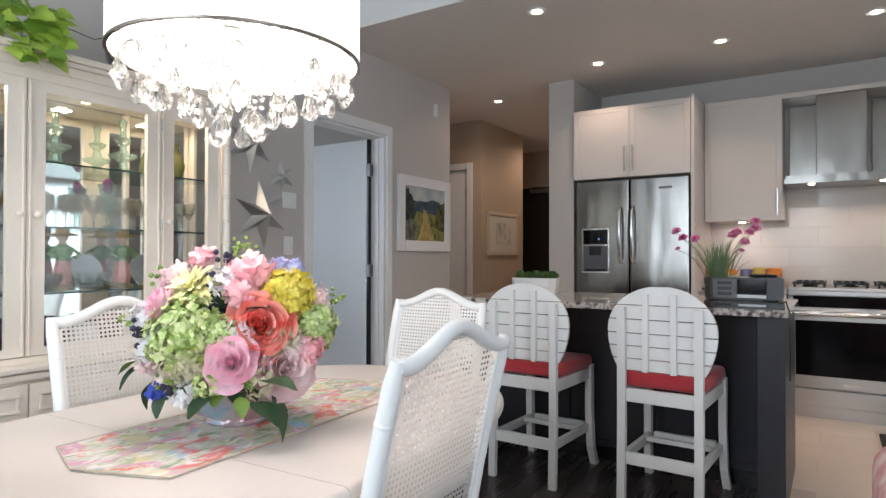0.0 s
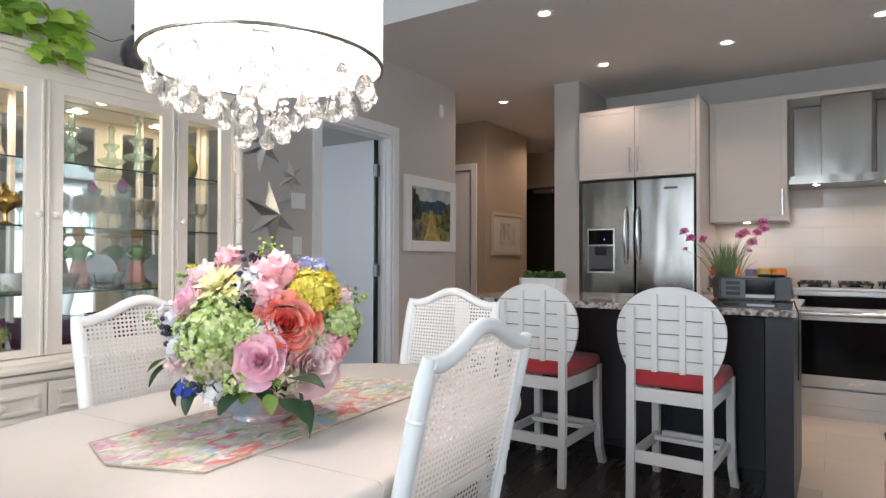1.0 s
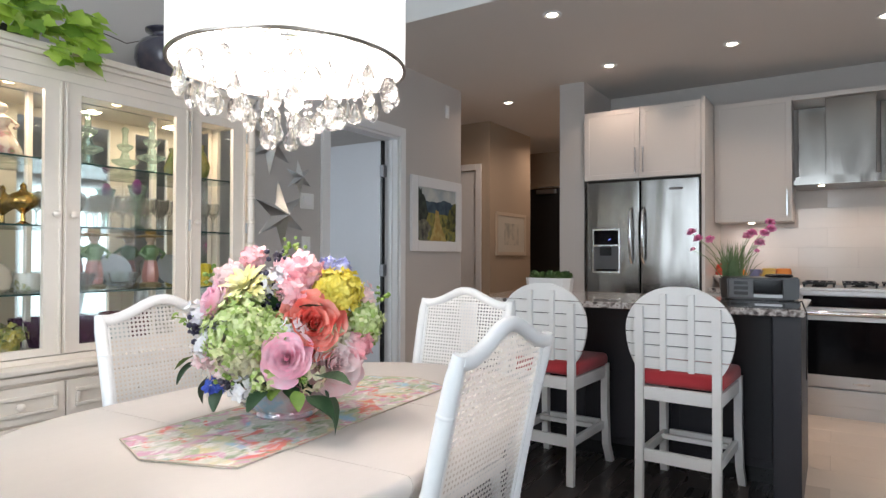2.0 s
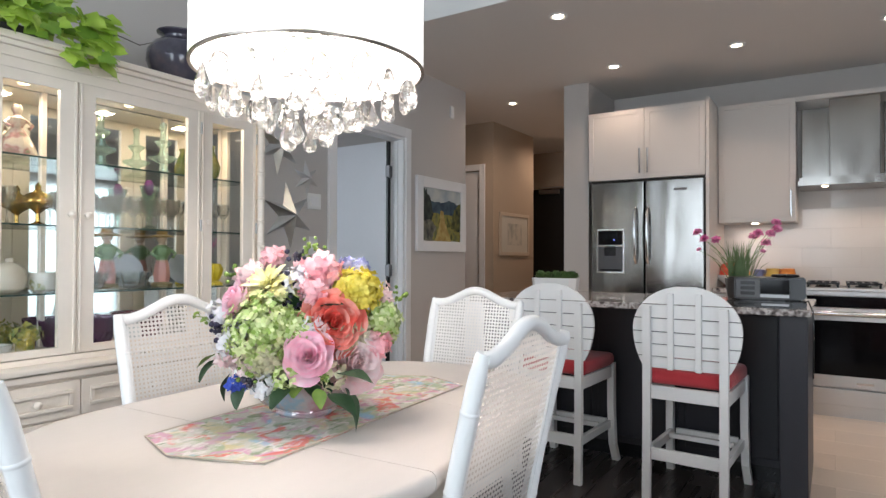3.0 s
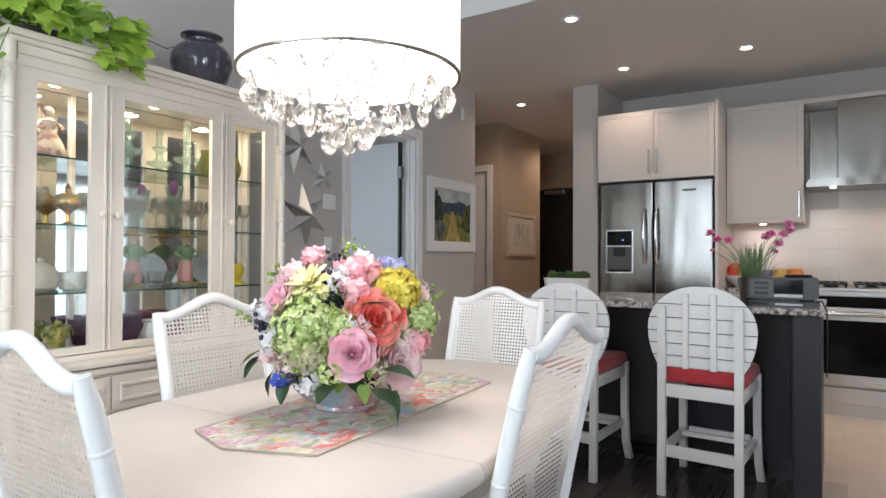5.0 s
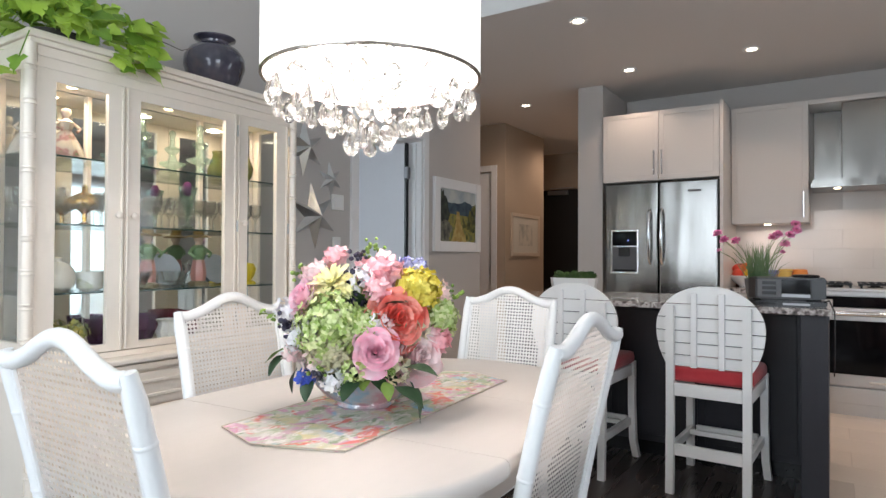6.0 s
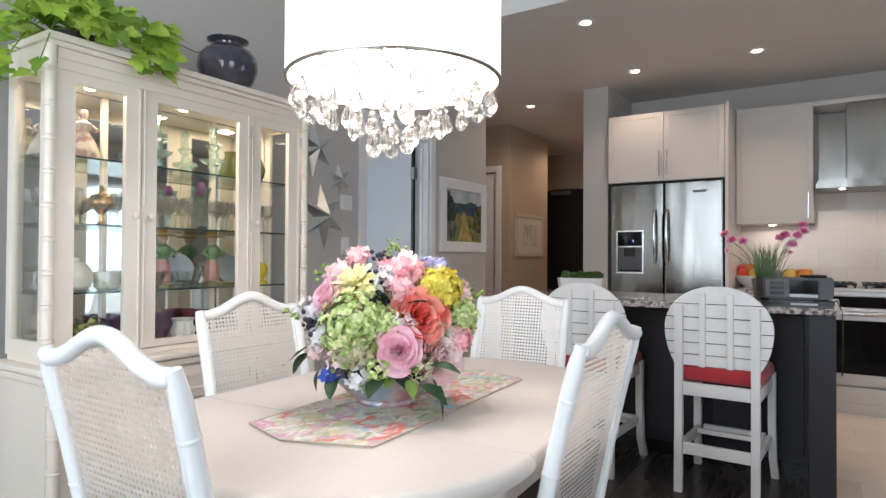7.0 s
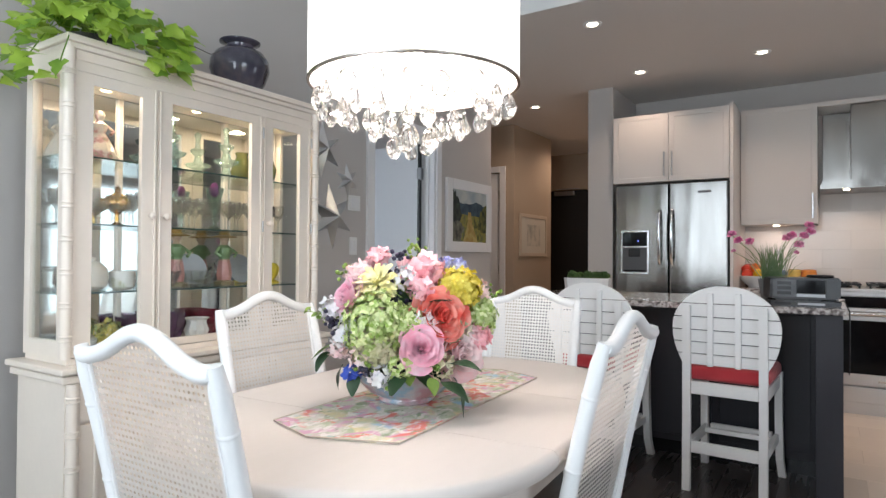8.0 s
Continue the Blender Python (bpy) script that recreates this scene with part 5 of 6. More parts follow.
# pale green sprig leaning to the hutch side
bm = B()
a0 = spot3(-17, 22, -2)
a1 = spot3(-26, 23.5, -2)
for k in range(12):
    q = a0.lerp(a1, k / 11)
    leaf_blade(bm, Matrix.Translation(q) @ Euler((rg.uniform(-1, 1), rg.uniform(-1, 1), rg.uniform(0, 6))).to_matrix().to_4x4(), 0.018, 0.006)
tube(bm, [a0, a1], 0.0012, 5)
part("fern_sprig", bm, LB, FLOWER, "pale green feathery sprig", smooth=True)

# ---- chandelier crystals ----
t = [o for o in scene.objects if o.name == "chandelier"][0]
rg = random.Random(3)


def drop_mesh(L, W, oval):
    """A flat faceted almond drop under a small bead."""
    bm = B()
    if oval:
        prof = ((0.0, 0.0), (W * 0.42, -L * 0.08), (W * 0.82, -L * 0.30), (W, -L * 0.55), (W * 0.80, -L * 0.80), (W * 0.40, -L * 0.96), (0.0, -L))
    else:
        prof = ((0.0, 0.0), (W * 0.30, -L * 0.10), (W * 0.62, -L * 0.38), (W, -L * 0.68), (W * 0.72, -L * 0.90), (0.0, -L))
    lathe(bm, prof, 10)
    bmesh.ops.scale(bm, vec=(1, 0.62, 1), verts=bm.verts)
    bmesh.ops.create_icosphere(bm, subdivisions=1, radius=0.0065, matrix=Matrix.Translation((0, 0, 0.007)))
    return mesh_of("crystal_drop", bm, M_DROP)


TIERS = ((0.240, 19, -0.014), (0.185, 14, -0.034), (0.115, 11, -0.060), (0.052, 5, -0.112))
DROPS = [drop_mesh(0.056, 0.0245, True), drop_mesh(0.058, 0.020, False), drop_mesh(0.062, 0.025, True)]
for R, n, z in TIERS:
    for i in range(n):
        a = 2 * math.pi * (i + rg.uniform(-0.22, 0.22)) / n
        ob = new("crystal_drop", DROPS[rg.randrange(3)])
        ob.parent = t
        zz = z + rg.uniform(-0.014, 0.01)
        ob.matrix_basis = Matrix.Translation((R * math.cos(a), R * math.sin(a), zz)) @ Matrix.Rotation(a + math.pi / 2 + rg.uniform(-0.7, 0.7), 4, "Z")
bm = B()
for R, n, z in TIERS:
    for i in range(n):
        a = 2 * math.pi * i / n
        zb = 0.15
        while zb > z + 0.012:
            bmesh.ops.create_icosphere(bm, subdivisions=1, radius=0.0075, matrix=Matrix.Translation((R * math.cos(a), R * math.sin(a), zb)))
            zb -= 0.018
me = part("bead_curtain", bm, M_DROP, t, "strings of clear crystal beads")
tagged(me, kind="stuff")
# ---- wall things ----


def star(at, R, turn, depth):
    bm = B()
    pts = []
    for i in range(12):
        a = math.pi / 2 + turn + i * math.pi / 6
        r = R if i % 2 == 0 else R * 0.36
        pts.append(bm.verts.new((0.001, r * math.cos(a), r * math.sin(a))))
    top = bm.verts.new((depth, 0, 0))
    for i in range(12):
        bm.faces.new((pts[i], pts[(i + 1) % 12], top))
    bm.faces.new(list(reversed(pts)))
    single("wall_star", bm, M_STAR, "faceted silver metal star on the grey wall", "wall decoration", group="metal stars", at=pose(WX, *at))


star((2.485, 1.385), 0.21, 0.10, 0.08)
star((2.635, 1.630), 0.115, 0.10, 0.045)
star((2.400, 1.800), 0.18, -0.02, 0.065)
for nm, y, z, w, h, lab in (("thermostat", 2.70, 1.488, 0.115, 0.10, "white thermostat on the grey wall"), ("light_switch", 2.697, 1.205, 0.075, 0.115, "white double light switch plate"), ("wall_sensor", 4.371, 2.395, 0.05, 0.11, "small white motion sensor high on the wall")):
    t = thing(nm, pose(WX, y, z), lab, nm.replace("_", " "))
    part("plate", boxes((0.0005, 0.012 if nm != "light_switch" else 0.006, -w / 2, w / 2, -h / 2, h / 2), bevel=0.003), M_PLASTIC, t)
    if nm == "light_switch":
        for dy in (-0.016, 0.016):
            part("rocker", boxes((0.0062, 0.011, dy - 0.012, dy + 0.012, -0.032, 0.032), bevel=0.002), M_TRIM, t)
    else:
        part("cover", boxes((0.0122, 0.018, -w * 0.32, w * 0.32, -h * 0.3, h * 0.3), bevel=0.002), M_TRIM, t)

t = thing("landscape_painting", pose(WX, 3.823, 1.182), "framed landscape painting of a yellow path between dark trees", "painting")
W, H, f = 0.757, 0.608, 0.085
bm = B()
for a in ((0.001, 0.028, 0, f, 0, H), (0.001, 0.028, W - f, W, 0, H), (0.001, 0.028, f, W - f, 0, f), (0.001, 0.028, f, W - f, H - f, H)):
    box(bm, *a, bevel=0.004)
part("frame", bm, M_TRIM, t, "wide white frame")
part("canvas", boxes((0.001, 0.014, f, W - f, f, H - f)), palette("painted_sky", ((0.3, (0.34, 0.40, 0.44)), (0.6, (0.56, 0.58, 0.54))), 6, 0.6, 0.03), t)


def daub(name, pts, x, material):
    bm = B()
    prism(bm, pts, x, x + 0.001, Matrix(((0, 0, 1, 0), (1, 0, 0, 0), (0, 1, 0, 0), (0, 0, 0, 1))))
    part(name, bm, material, t)


rg = random.Random(5)


def ragged(pts, amt):
    out = []
    for (a, b), (c, d) in zip(pts, pts[1:] + pts[:1]):
        for k in range(6):
            u = k / 6
            out.append((min(W - f, max(f, a + (c - a) * u + rg.uniform(-amt, amt))), min(H - f, max(f, b + (d - b) * u + rg.uniform(-amt, amt)))))
    return out


daub("far_hill", ragged([(f, 0.30), (W - f, 0.30), (W - f, 0.40), (0.5, 0.43), (0.3, 0.41), (f, 0.42)], 0.008), 0.0142, palette("painted_hills", ((0.3, (0.02, 0.04, 0.07)), (0.7, (0.07, 0.12, 0.15))), 14, 0.7, 0.04))
daub("meadow", ragged([(f, f), (W - f, f), (W - f, 0.31), (f, 0.32)], 0.006), 0.0154, palette("painted_meadow", ((0.35, (0.07, 0.08, 0.03)), (0.5, (0.28, 0.25, 0.06)), (0.65, (0.13, 0.15, 0.07))), 16, 0.7, 0.04))
daub("path", ragged([(0.26, f), (0.52, f), (0.42, 0.24), (0.39, 0.34), (0.35, 0.34), (0.33, 0.22)], 0.006), 0.0166, palette("painted_path", ((0.35, (0.34, 0.22, 0.07)), (0.65, (0.48, 0.38, 0.14))), 20, 0.7, 0.04))
PT = palette("painted_trees", ((0.35, (0.012, 0.016, 0.02)), (0.65, (0.05, 0.07, 0.05))), 18, 0.7, 0.04)
daub("tree_clump", ragged([(f, 0.18), (0.20, 0.22), (0.24, 0.32), (0.20, 0.42), (0.13, 0.50), (f, 0.52)], 0.014), 0.0178, PT)
daub("tree_clump", ragged([(0.52, 0.20), (W - f, 0.16), (W - f, 0.44), (0.62, 0.40), (0.55, 0.33)], 0.014), 0.0178, palette("painted_bush", ((0.35, (0.02, 0.03, 0.02)), (0.6, (0.14, 0.14, 0.04))), 18, 0.7, 0.04))
daub("tree_clump", ragged([(f, f), (0.22, f), (0.27, 0.2), (0.2, 0.27), (f, 0.25)], 0.012), 0.0190, palette("painted_bank", ((0.35, (0.05, 0.05, 0.05)), (0.65, (0.22, 0.22, 0.16))), 18, 0.7, 0.04))

t = thing("hall_picture", pose(-3.23, 5.93, 1.155), "pale framed print on the hallway wall", "picture")
W2, H2 = 0.77, 0.49
bm = B()
for a in ((0.001, 0.02, 0, 0.04, 0, H2), (0.001, 0.02, W2 - 0.04, W2, 0, H2), (0.001, 0.02, 0.04, W2 - 0.04, 0, 0.04), (0.001, 0.02, 0.04, W2 - 0.04, H2 - 0.04, H2)):
    box(bm, *a, bevel=0.003)
part("frame", bm, mat("pale_wood_frame", (0.55, 0.46, 0.36), 0.5), t)
part("mat_board", boxes((0.001, 0.010, 0.04, W2 - 0.04, 0.04, H2 - 0.04)), mat("mat_board", (0.60, 0.56, 0.48), 0.8), t)
part("print", boxes((0.0105, 0.012, 0.2, W2 - 0.2, 0.12, H2 - 0.12)), palette("faded_print", ((0.3, (0.34, 0.34, 0.30)), (0.6, (0.58, 0.54, 0.46))), 9, 0.8), t)

# ---- on top of the hutch ----
TOPZ = 1.8965
bm = B()
lathe(bm, ((0.07, 0.0), (0.085, 0.01), (0.125, 0.06), (0.148, 0.125), (0.145, 0.175), (0.12, 0.215), (0.08, 0.237), (0.068, 0.245), (0.07, 0.255), (0.10, 0.268), (0.102, 0.274), (0.09, 0.274), (0.06, 0.25), (0.0, 0.24)), 40)
single("vase", bm, palette("smoky_purple_glaze", ((0.3, (0.035, 0.035, 0.055)), (0.55, (0.075, 0.07, 0.10)), (0.7, (0.12, 0.10, 0.12))), 9, 0.10, 0.01, coat=0.7), "smoky purple glazed round vase on the hutch", "vase", smooth=True, at=pose(-2.60, 1.55, TOPZ) @ Matrix.Diagonal((0.93, 0.93, 0.93, 1)))
t = thing("ivy_plant", pose(-2.575, 0.86, TOPZ), "bright green trailing ivy in a low pot on the hutch", "plant")
bm = B()
lathe(bm, ((0.08, 0.0), (0.095, 0.03), (0.10, 0.055), (0.092, 0.055), (0.085, 0.048), (0.0, 0.048)), 24, Matrix.Translation((-0.03, 0, 0)))
part("pot", bm, mat("dark_pot", (0.05, 0.045, 0.04), 0.6), t, "dark round pot", smooth=True)
LIVY = thin(palette("ivy_green", ((0.3, (0.28, 0.46, 0.05)), (0.55, (0.44, 0.62, 0.09)), (0.75, (0.60, 0.74, 0.22))), 9, 0.42, 0.03), 0.35)
LIVD = thin(palette("ivy_green_dark", ((0.3, (0.14, 0.28, 0.03)), (0.7, (0.28, 0.46, 0.07))), 9, 0.42, 0.03), 0.35)
rg = random.Random(11)
hang = []
for i in range(190):
    y = rg.gauss(-0.06, 0.13)
    y = max(-0.34, min(0.24, y))
    x = rg.uniform(-0.12, 0.22)
    z = 0.19 - 0.9 * y * y - abs(x) * 0.2 + rg.uniform(-0.09, 0.04)
    if x > 0.13:
        z = rg.uniform(-0.07, 0.12) if y > 0.02 else rg.uniform(0.0, 0.12)
        x = rg.uniform(0.15, 0.25)
    if y < -0.20:
        z = rg.uniform(-0.18, 0.12)
    if x < 0.15 and y > -0.2:
        z = max(0.03, z)
    hang.append((x, y, z))
for i in range(34):
    hang.append((rg.uniform(0.155, 0.205), rg.uniform(0.10, 0.27), rg.uniform(-0.05, 0.14)))
for i in range(16):
    hang.append((rg.uniform(0.05, 0.18), rg.uniform(-0.30, -0.24), rg.uniform(-0.14, 0.12)))
for x, y, z in hang:
    d = Vector((rg.uniform(0.1, 1.0), y * 3 + rg.uniform(-0.5, 0.5), rg.uniform(-0.9, 0.2))).normalized()
    nrm = Vector((0.9, -0.35, 0.55)) + Vector((rg.uniform(-.8, .8), rg.uniform(-.9, .9), rg.uniform(-.5, .8)))
    X = d.cross(nrm).normalized()
    Q = Matrix((X, d, X.cross(d).normalized())).transposed().to_4x4()
    bm = B()
    L = rg.uniform(0.055, 0.088)
    leaf_blade(bm, Matrix.Translation((x, y, z)) @ Q, L, L * 0.46, 0.22, 0.10, True)
    part("leaf", bm, LIVY if rg.random() < 0.68 else LIVD, t, smooth=True)
for k in range(16):
    x, y, z = hang[k * 7]
    bm = B()
    tube(bm, [(0, 0, 0.07), (x * 0.5, y * 0.5, max(z, 0.05) + 0.07), (x, y, z)], 0.0022, 6)
    part("vine", bm, LIVD, t, smooth=True)
bm = B()
tube(bm, [(0.1, 0.22, 0.1), (0.14, 0.32, 0.10), (0.15, 0.40, 0.085), (0.15, 0.45, 0.11)], 0.0018, 6)
part("vine", bm, mat("vine_brown", (0.06, 0.04, 0.03), 0.6), t, "bare brown tendril")

# ---- inside the hutch ----
PORC = mat("cream_porcelain", (0.62, 0.55, 0.46), 0.15, vary=0.04, scale=20, coat=0.4)
WPOR = mat("white_porcelain", (0.80, 0.80, 0.79), 0.12, vary=0.03, coat=0.4)
SX = -2.615
Z0, Z1, Z2, Z3 = 0.7755, SHELVES[0] + 0.0035, SHELVES[1] + 0.0035, SHELVES[2] + 0.0035


def turned(name, at, prof, material, label, category, seg=24, flute=0.0, lobes=8, group=""):
    bm = B()
    lathe(bm, prof, seg, Matrix(), flute, lobes)
    return single(name, bm, material, label, category, "", group, True, pose(*at))


def figure(at, material, label, s=1.0, wide=False):
    """A plain porcelain figurine: bell skirt, waist, head, in one mesh."""
    bm = B()
    if wide:
        prof = ((0.034, 0.0), (0.035, 0.012), (0.024, 0.018), (0.027, 0.04), (0.023, 0.075), (0.018, 0.098), (0.021, 0.108), (0.028, 0.118), (0.026, 0.138))
    else:
        prof = ((0.062, 0.0), (0.064, 0.01), (0.050, 0.05), (0.028, 0.09), (0.017, 0.108), (0.024, 0.122), (0.027, 0.138))
    prof += ((0.012, 0.150), (0.010, 0.157), (0.016, 0.166), (0.017, 0.176), (0.012, 0.188), (0.0, 0.192))
    lathe(bm, [(r * s, z * s) for r, z in prof], 20, Matrix(), 0.05, 7)
    for k in (-1, 1):
        tube(bm, [(0, k * 0.024 * s, 0.138 * s), (0.012 * s, k * 0.046 * s, 0.118 * s), (0.02 * s, k * 0.030 * s, 0.105 * s)], 0.006 * s, 8)
    if wide:
        lathe(bm, [(r * s, z * s) for r, z in ((0.0, 0.180), (0.044, 0.176), (0.046, 0.180), (0.02, 0.186), (0.016, 0.202), (0.0, 0.205))], 20)
    return single("figurine", bm, material, label, "figurine", "", "", True, pose(*at))


figure((SX, 0.905, Z3), palette("painted_porcelain", ((0.42, (0.66, 0.56, 0.45)), (0.52, (0.60, 0.48, 0.40)), (0.58, (0.46, 0.22, 0.22)), (0.68, (0.30, 0.32, 0.20))), 30, 0.2, coat=0.4), "cream porcelain figurine with a floral skirt", 1.05)
figure((SX - 0.02, 0.775, Z3), PORC, "cream porcelain figurine with a wide skirt", 0.85)
FIGM = palette_z("figurine_glaze", ((0.0, (0.20, 0.16, 0.08)), (0.022, (0.50, 0.24, 0.22)), (0.118, (0.16, 0.26, 0.12)), (0.185, (0.55, 0.40, 0.30)), (0.217, (0.30, 0.19, 0.06))))
figure((SX, 1.485, Z1), FIGM, "green and rose glazed figurine with a straw hat", 1.25, True)
figure((SX - 0.01, 1.245, Z1), FIGM, "green and rose glazed figurine with a straw hat", 1.25, True)
turned("gold_ornament", (SX, 0.978, Z2), ((0.022, 0.0), (0.024, 0.006), (0.008, 0.016), (0.007, 0.045), (0.022, 0.06), (0.046, 0.075), (0.052, 0.09), (0.05, 0.10), (0.038, 0.118), (0.016, 0.128), (0.009, 0.138), (0.012, 0.148), (0.0, 0.165)), M_GOLD, "ornate gilded covered bowl on a foot", "ornament", 28, 0.03, 12)
turned("teapot_jar", (SX, 0.885, Z1), ((0.03, 0.0), (0.05, 0.015), (0.058, 0.05), (0.05, 0.085), (0.03, 0.105), (0.012, 0.112), (0.014, 0.125), (0.0, 0.13)), PORC, "round cream porcelain jar with a lid", "jar")
turned("planter", (SX + 0.02, 0.99, Z1), ((0.032, 0.0), (0.045, 0.01), (0.05, 0.05), (0.046, 0.072), (0.042, 0.072), (0.044, 0.05), (0.0, 0.02)), palette("floral_porcelain", ((0.42, (0.78, 0.76, 0.72)), (0.56, (0.76, 0.74, 0.70)), (0.62, (0.42, 0.46, 0.30)), (0.70, (0.70, 0.46, 0.26))), 24, 0.15, coat=0.4), "white porcelain pot with a painted flower", "pot")
bm = B()
cluster(bm, Matrix.Translation((0, 0, 0.06)), 0.05, 40, 0.014, random.Random(2))
tube(bm, [(0, 0, 0.0), (0, 0, 0.05)], 0.03, 10)
single("flower_ornament", bm, palette("ornament_flowers", ((0.4, (0.20, 0.26, 0.08)), (0.55, (0.60, 0.48, 0.10)), (0.66, (0.70, 0.66, 0.5))), 18, 0.4), "small yellow and green porcelain flower group", "ornament", at=pose(SX, 0.94, Z0))
turned("small_dish", (SX + 0.03, 0.83, Z0), ((0.03, 0.0), (0.05, 0.02), (0.055, 0.04), (0.05, 0.04), (0.0, 0.012)), WPOR, "small white porcelain dish", "dish")
turned("small_dish", (SX - 0.02, 0.80, Z1), ((0.025, 0.0), (0.045, 0.03), (0.04, 0.07), (0.025, 0.08), (0.03, 0.09), (0.0, 0.085)), M_GLASSWARE, "clear crystal candy jar", "jar", 16, 0.06, 8)
PUR = mat("purple_glass", (0.20, 0.06, 0.20), 0.05, vary=0.1, trans=0.75, bump=0.0)
CRA = mat("cranberry_glass", (0.38, 0.05, 0.09), 0.05, vary=0.1, trans=0.7, bump=0.0)
BOWLP = ((0.03, 0.0), (0.05, 0.01), (0.062, 0.05), (0.07, 0.11), (0.066, 0.11), (0.055, 0.05), (0.0, 0.015))
turned("glass_vase", (SX - 0.02, 1.215, Z0), BOWLP, PUR, "purple ruffled glass vase", "vase", 32, 0.06, 8)
turned("glass_vase", (SX - 0.02, 1.42, Z0), BOWLP, CRA, "cranberry red ruffled glass vase", "vase", 32, 0.06, 8)
turned("glass_vase", (SX - 0.02, 1.065, Z0), BOWLP, PUR, "purple ruffled glass vase", "vase", 32, 0.06, 8)
turned("white_jar", (SX + 0.045, 1.31, Z0), ((0.03, 0.0), (0.04, 0.004), (0.052, 0.035), (0.04, 0.065), (0.042, 0.078), (0.055, 0.088), (0.05, 0.088), (0.036, 0.07), (0.0, 0.03)), WPOR, "white fluted porcelain jar", "jar", 32, 0.06, 10)
GOB = ((0.026, 0.0), (0.027, 0.002), (0.006, 0.008), (0.0035, 0.02), (0.0035, 0.06), (0.012, 0.072), (0.026, 0.09), (0.030, 0.115), (0.028, 0.14), (0.0265, 0.14), (0.028, 0.115), (0.022, 0.09), (0.0, 0.076))
bm = B()
lathe(bm, GOB, 16)
GOBM = mesh_of("wine_glass", bm, M_GLASSWARE, True)
k = 0
for x in (SX - 0.052, SX + 0.022):
    for y in (0.80, 0.865, 1.075, 1.14, 1.205, 1.27, 1.335, 1.47, 1.535, 1.60, 1.665, 1.73, 1.795):
        if k % 7 != 3:
            ob = tagged(new("wine_glass", GOBM), "clear stemmed crystal wine glass", "glass", "wine glasses")
            ob.matrix_basis = pose(x + 0.01 * math.sin(k * 1.7), y + 0.008 * math.cos(k * 2.3), Z2)
        k += 1
tulip = turned("tulip_vase", (SX + 0.04, 1.40, Z2), ((0.03, 0.0), (0.03, 0.004), (0.009, 0.02), (0.012, 0.06), (0.024, 0.13), (0.04, 0.19), (0.037, 0.19), (0.02, 0.13), (0.0, 0.04)), half_clear("pale_green_glass", (0.88, 0.96, 0.93), 0.03), "tall pale green glass vase", "vase", 20, 0.04, 6)
bm = B()
lathe(bm, ((0.006, 0.150), (0.016, 0.158), (0.021, 0.178), (0.018, 0.200), (0.010, 0.214), (0.0, 0.216)), 12, Matrix(), 0.10, 3)
part("glass_bud", bm, mat("plum_glass", (0.34, 0.10, 0.28), 0.08, trans=0.4, bump=0.0), tulip, "plum-coloured glass tulip head", smooth=True)
TEAL = half_clear("teal_tint_glass", (0.84, 0.95, 0.92), 0.03)
for y in (1.20, 1.475):
    turned("candelabrum", (SX + 0.02, y, Z3), ((0.045, 0.0), (0.048, 0.006), (0.02, 0.02), (0.015, 0.05), (0.05, 0.07), (0.056, 0.08), (0.02, 0.09), (0.012, 0.12), (0.03, 0.14), (0.034, 0.15), (0.012, 0.16), (0.01, 0.2), (0.016, 0.225), (0.0, 0.24)), TEAL, "pale teal crystal candle holder", "candle holder", 18, 0.10, 9)
turned("jug", (SX, 1.72, Z3), ((0.03, 0.0), (0.05, 0.03), (0.058, 0.07), (0.04, 0.12), (0.028, 0.15), (0.034, 0.17), (0.03, 0.17), (0.0, 0.1)), palette("green_majolica", ((0.35, (0.12, 0.16, 0.04)), (0.6, (0.30, 0.26, 0.08)), (0.7, (0.42, 0.22, 0.06))), 12, 0.2, coat=0.4), "green and ochre glazed jug", "jug")
turned("yellow_ornament", (SX + 0.03, 1.735, Z1), ((0.04, 0.0), (0.04, 0.01), (0.02, 0.02), (0.035, 0.045), (0.042, 0.075), (0.03, 0.10), (0.0, 0.105)), mat("yellow_glaze", (0.70, 0.52, 0.03), 0.4, vary=0.2, scale=40), "bright yellow textured ornament on a white base", "ornament", 20, 0.10, 9)
for x, y, z in ((SX - 0.068, 1.62, Z1), (SX - 0.068, 1.36, Z1)):
    bm = B()
    lathe(bm, ((0.0, 0.0), (0.04, 0.003), (0.07, 0.012), (0.072, 0.015), (0.04, 0.007), (0.0, 0.004)), 32)
    single("plate", bm, mat("blue_grey_plate", (0.40, 0.45, 0.52), 0.15, vary=0.1, scale=30, coat=0.4), "blue-grey decorative plate standing upright", "plate", smooth=True, at=pose(x, y, z + 0.072, 0, 75, 0))
for x, y in ((SX + 0.02, 1.335), (SX + 0.03, 1.15)):
    bm = B()
    lathe(bm, ((0.02, 0.0), (0.05, 0.01), (0.062, 0.04), (0.07, 0.07), (0.066, 0.07), (0.05, 0.03), (0.0, 0.014)), 24, Matrix(), 0.08, 12)
    tube(bm, [(0.0, 0.05, 0.04), (0.0, 0.085, 0.06), (0.0, 0.075, 0.10), (0.0, 0.095, 0.115)], [0.016, 0.011, 0.009, 0.005], 8)
    single("crystal_bowl", bm, half_clear("bowl_crystal", (0.97, 0.99, 0.98)), "clear cut crystal bowl with a curved handle", "bowl", smooth=True, at=pose(x, y, Z1))

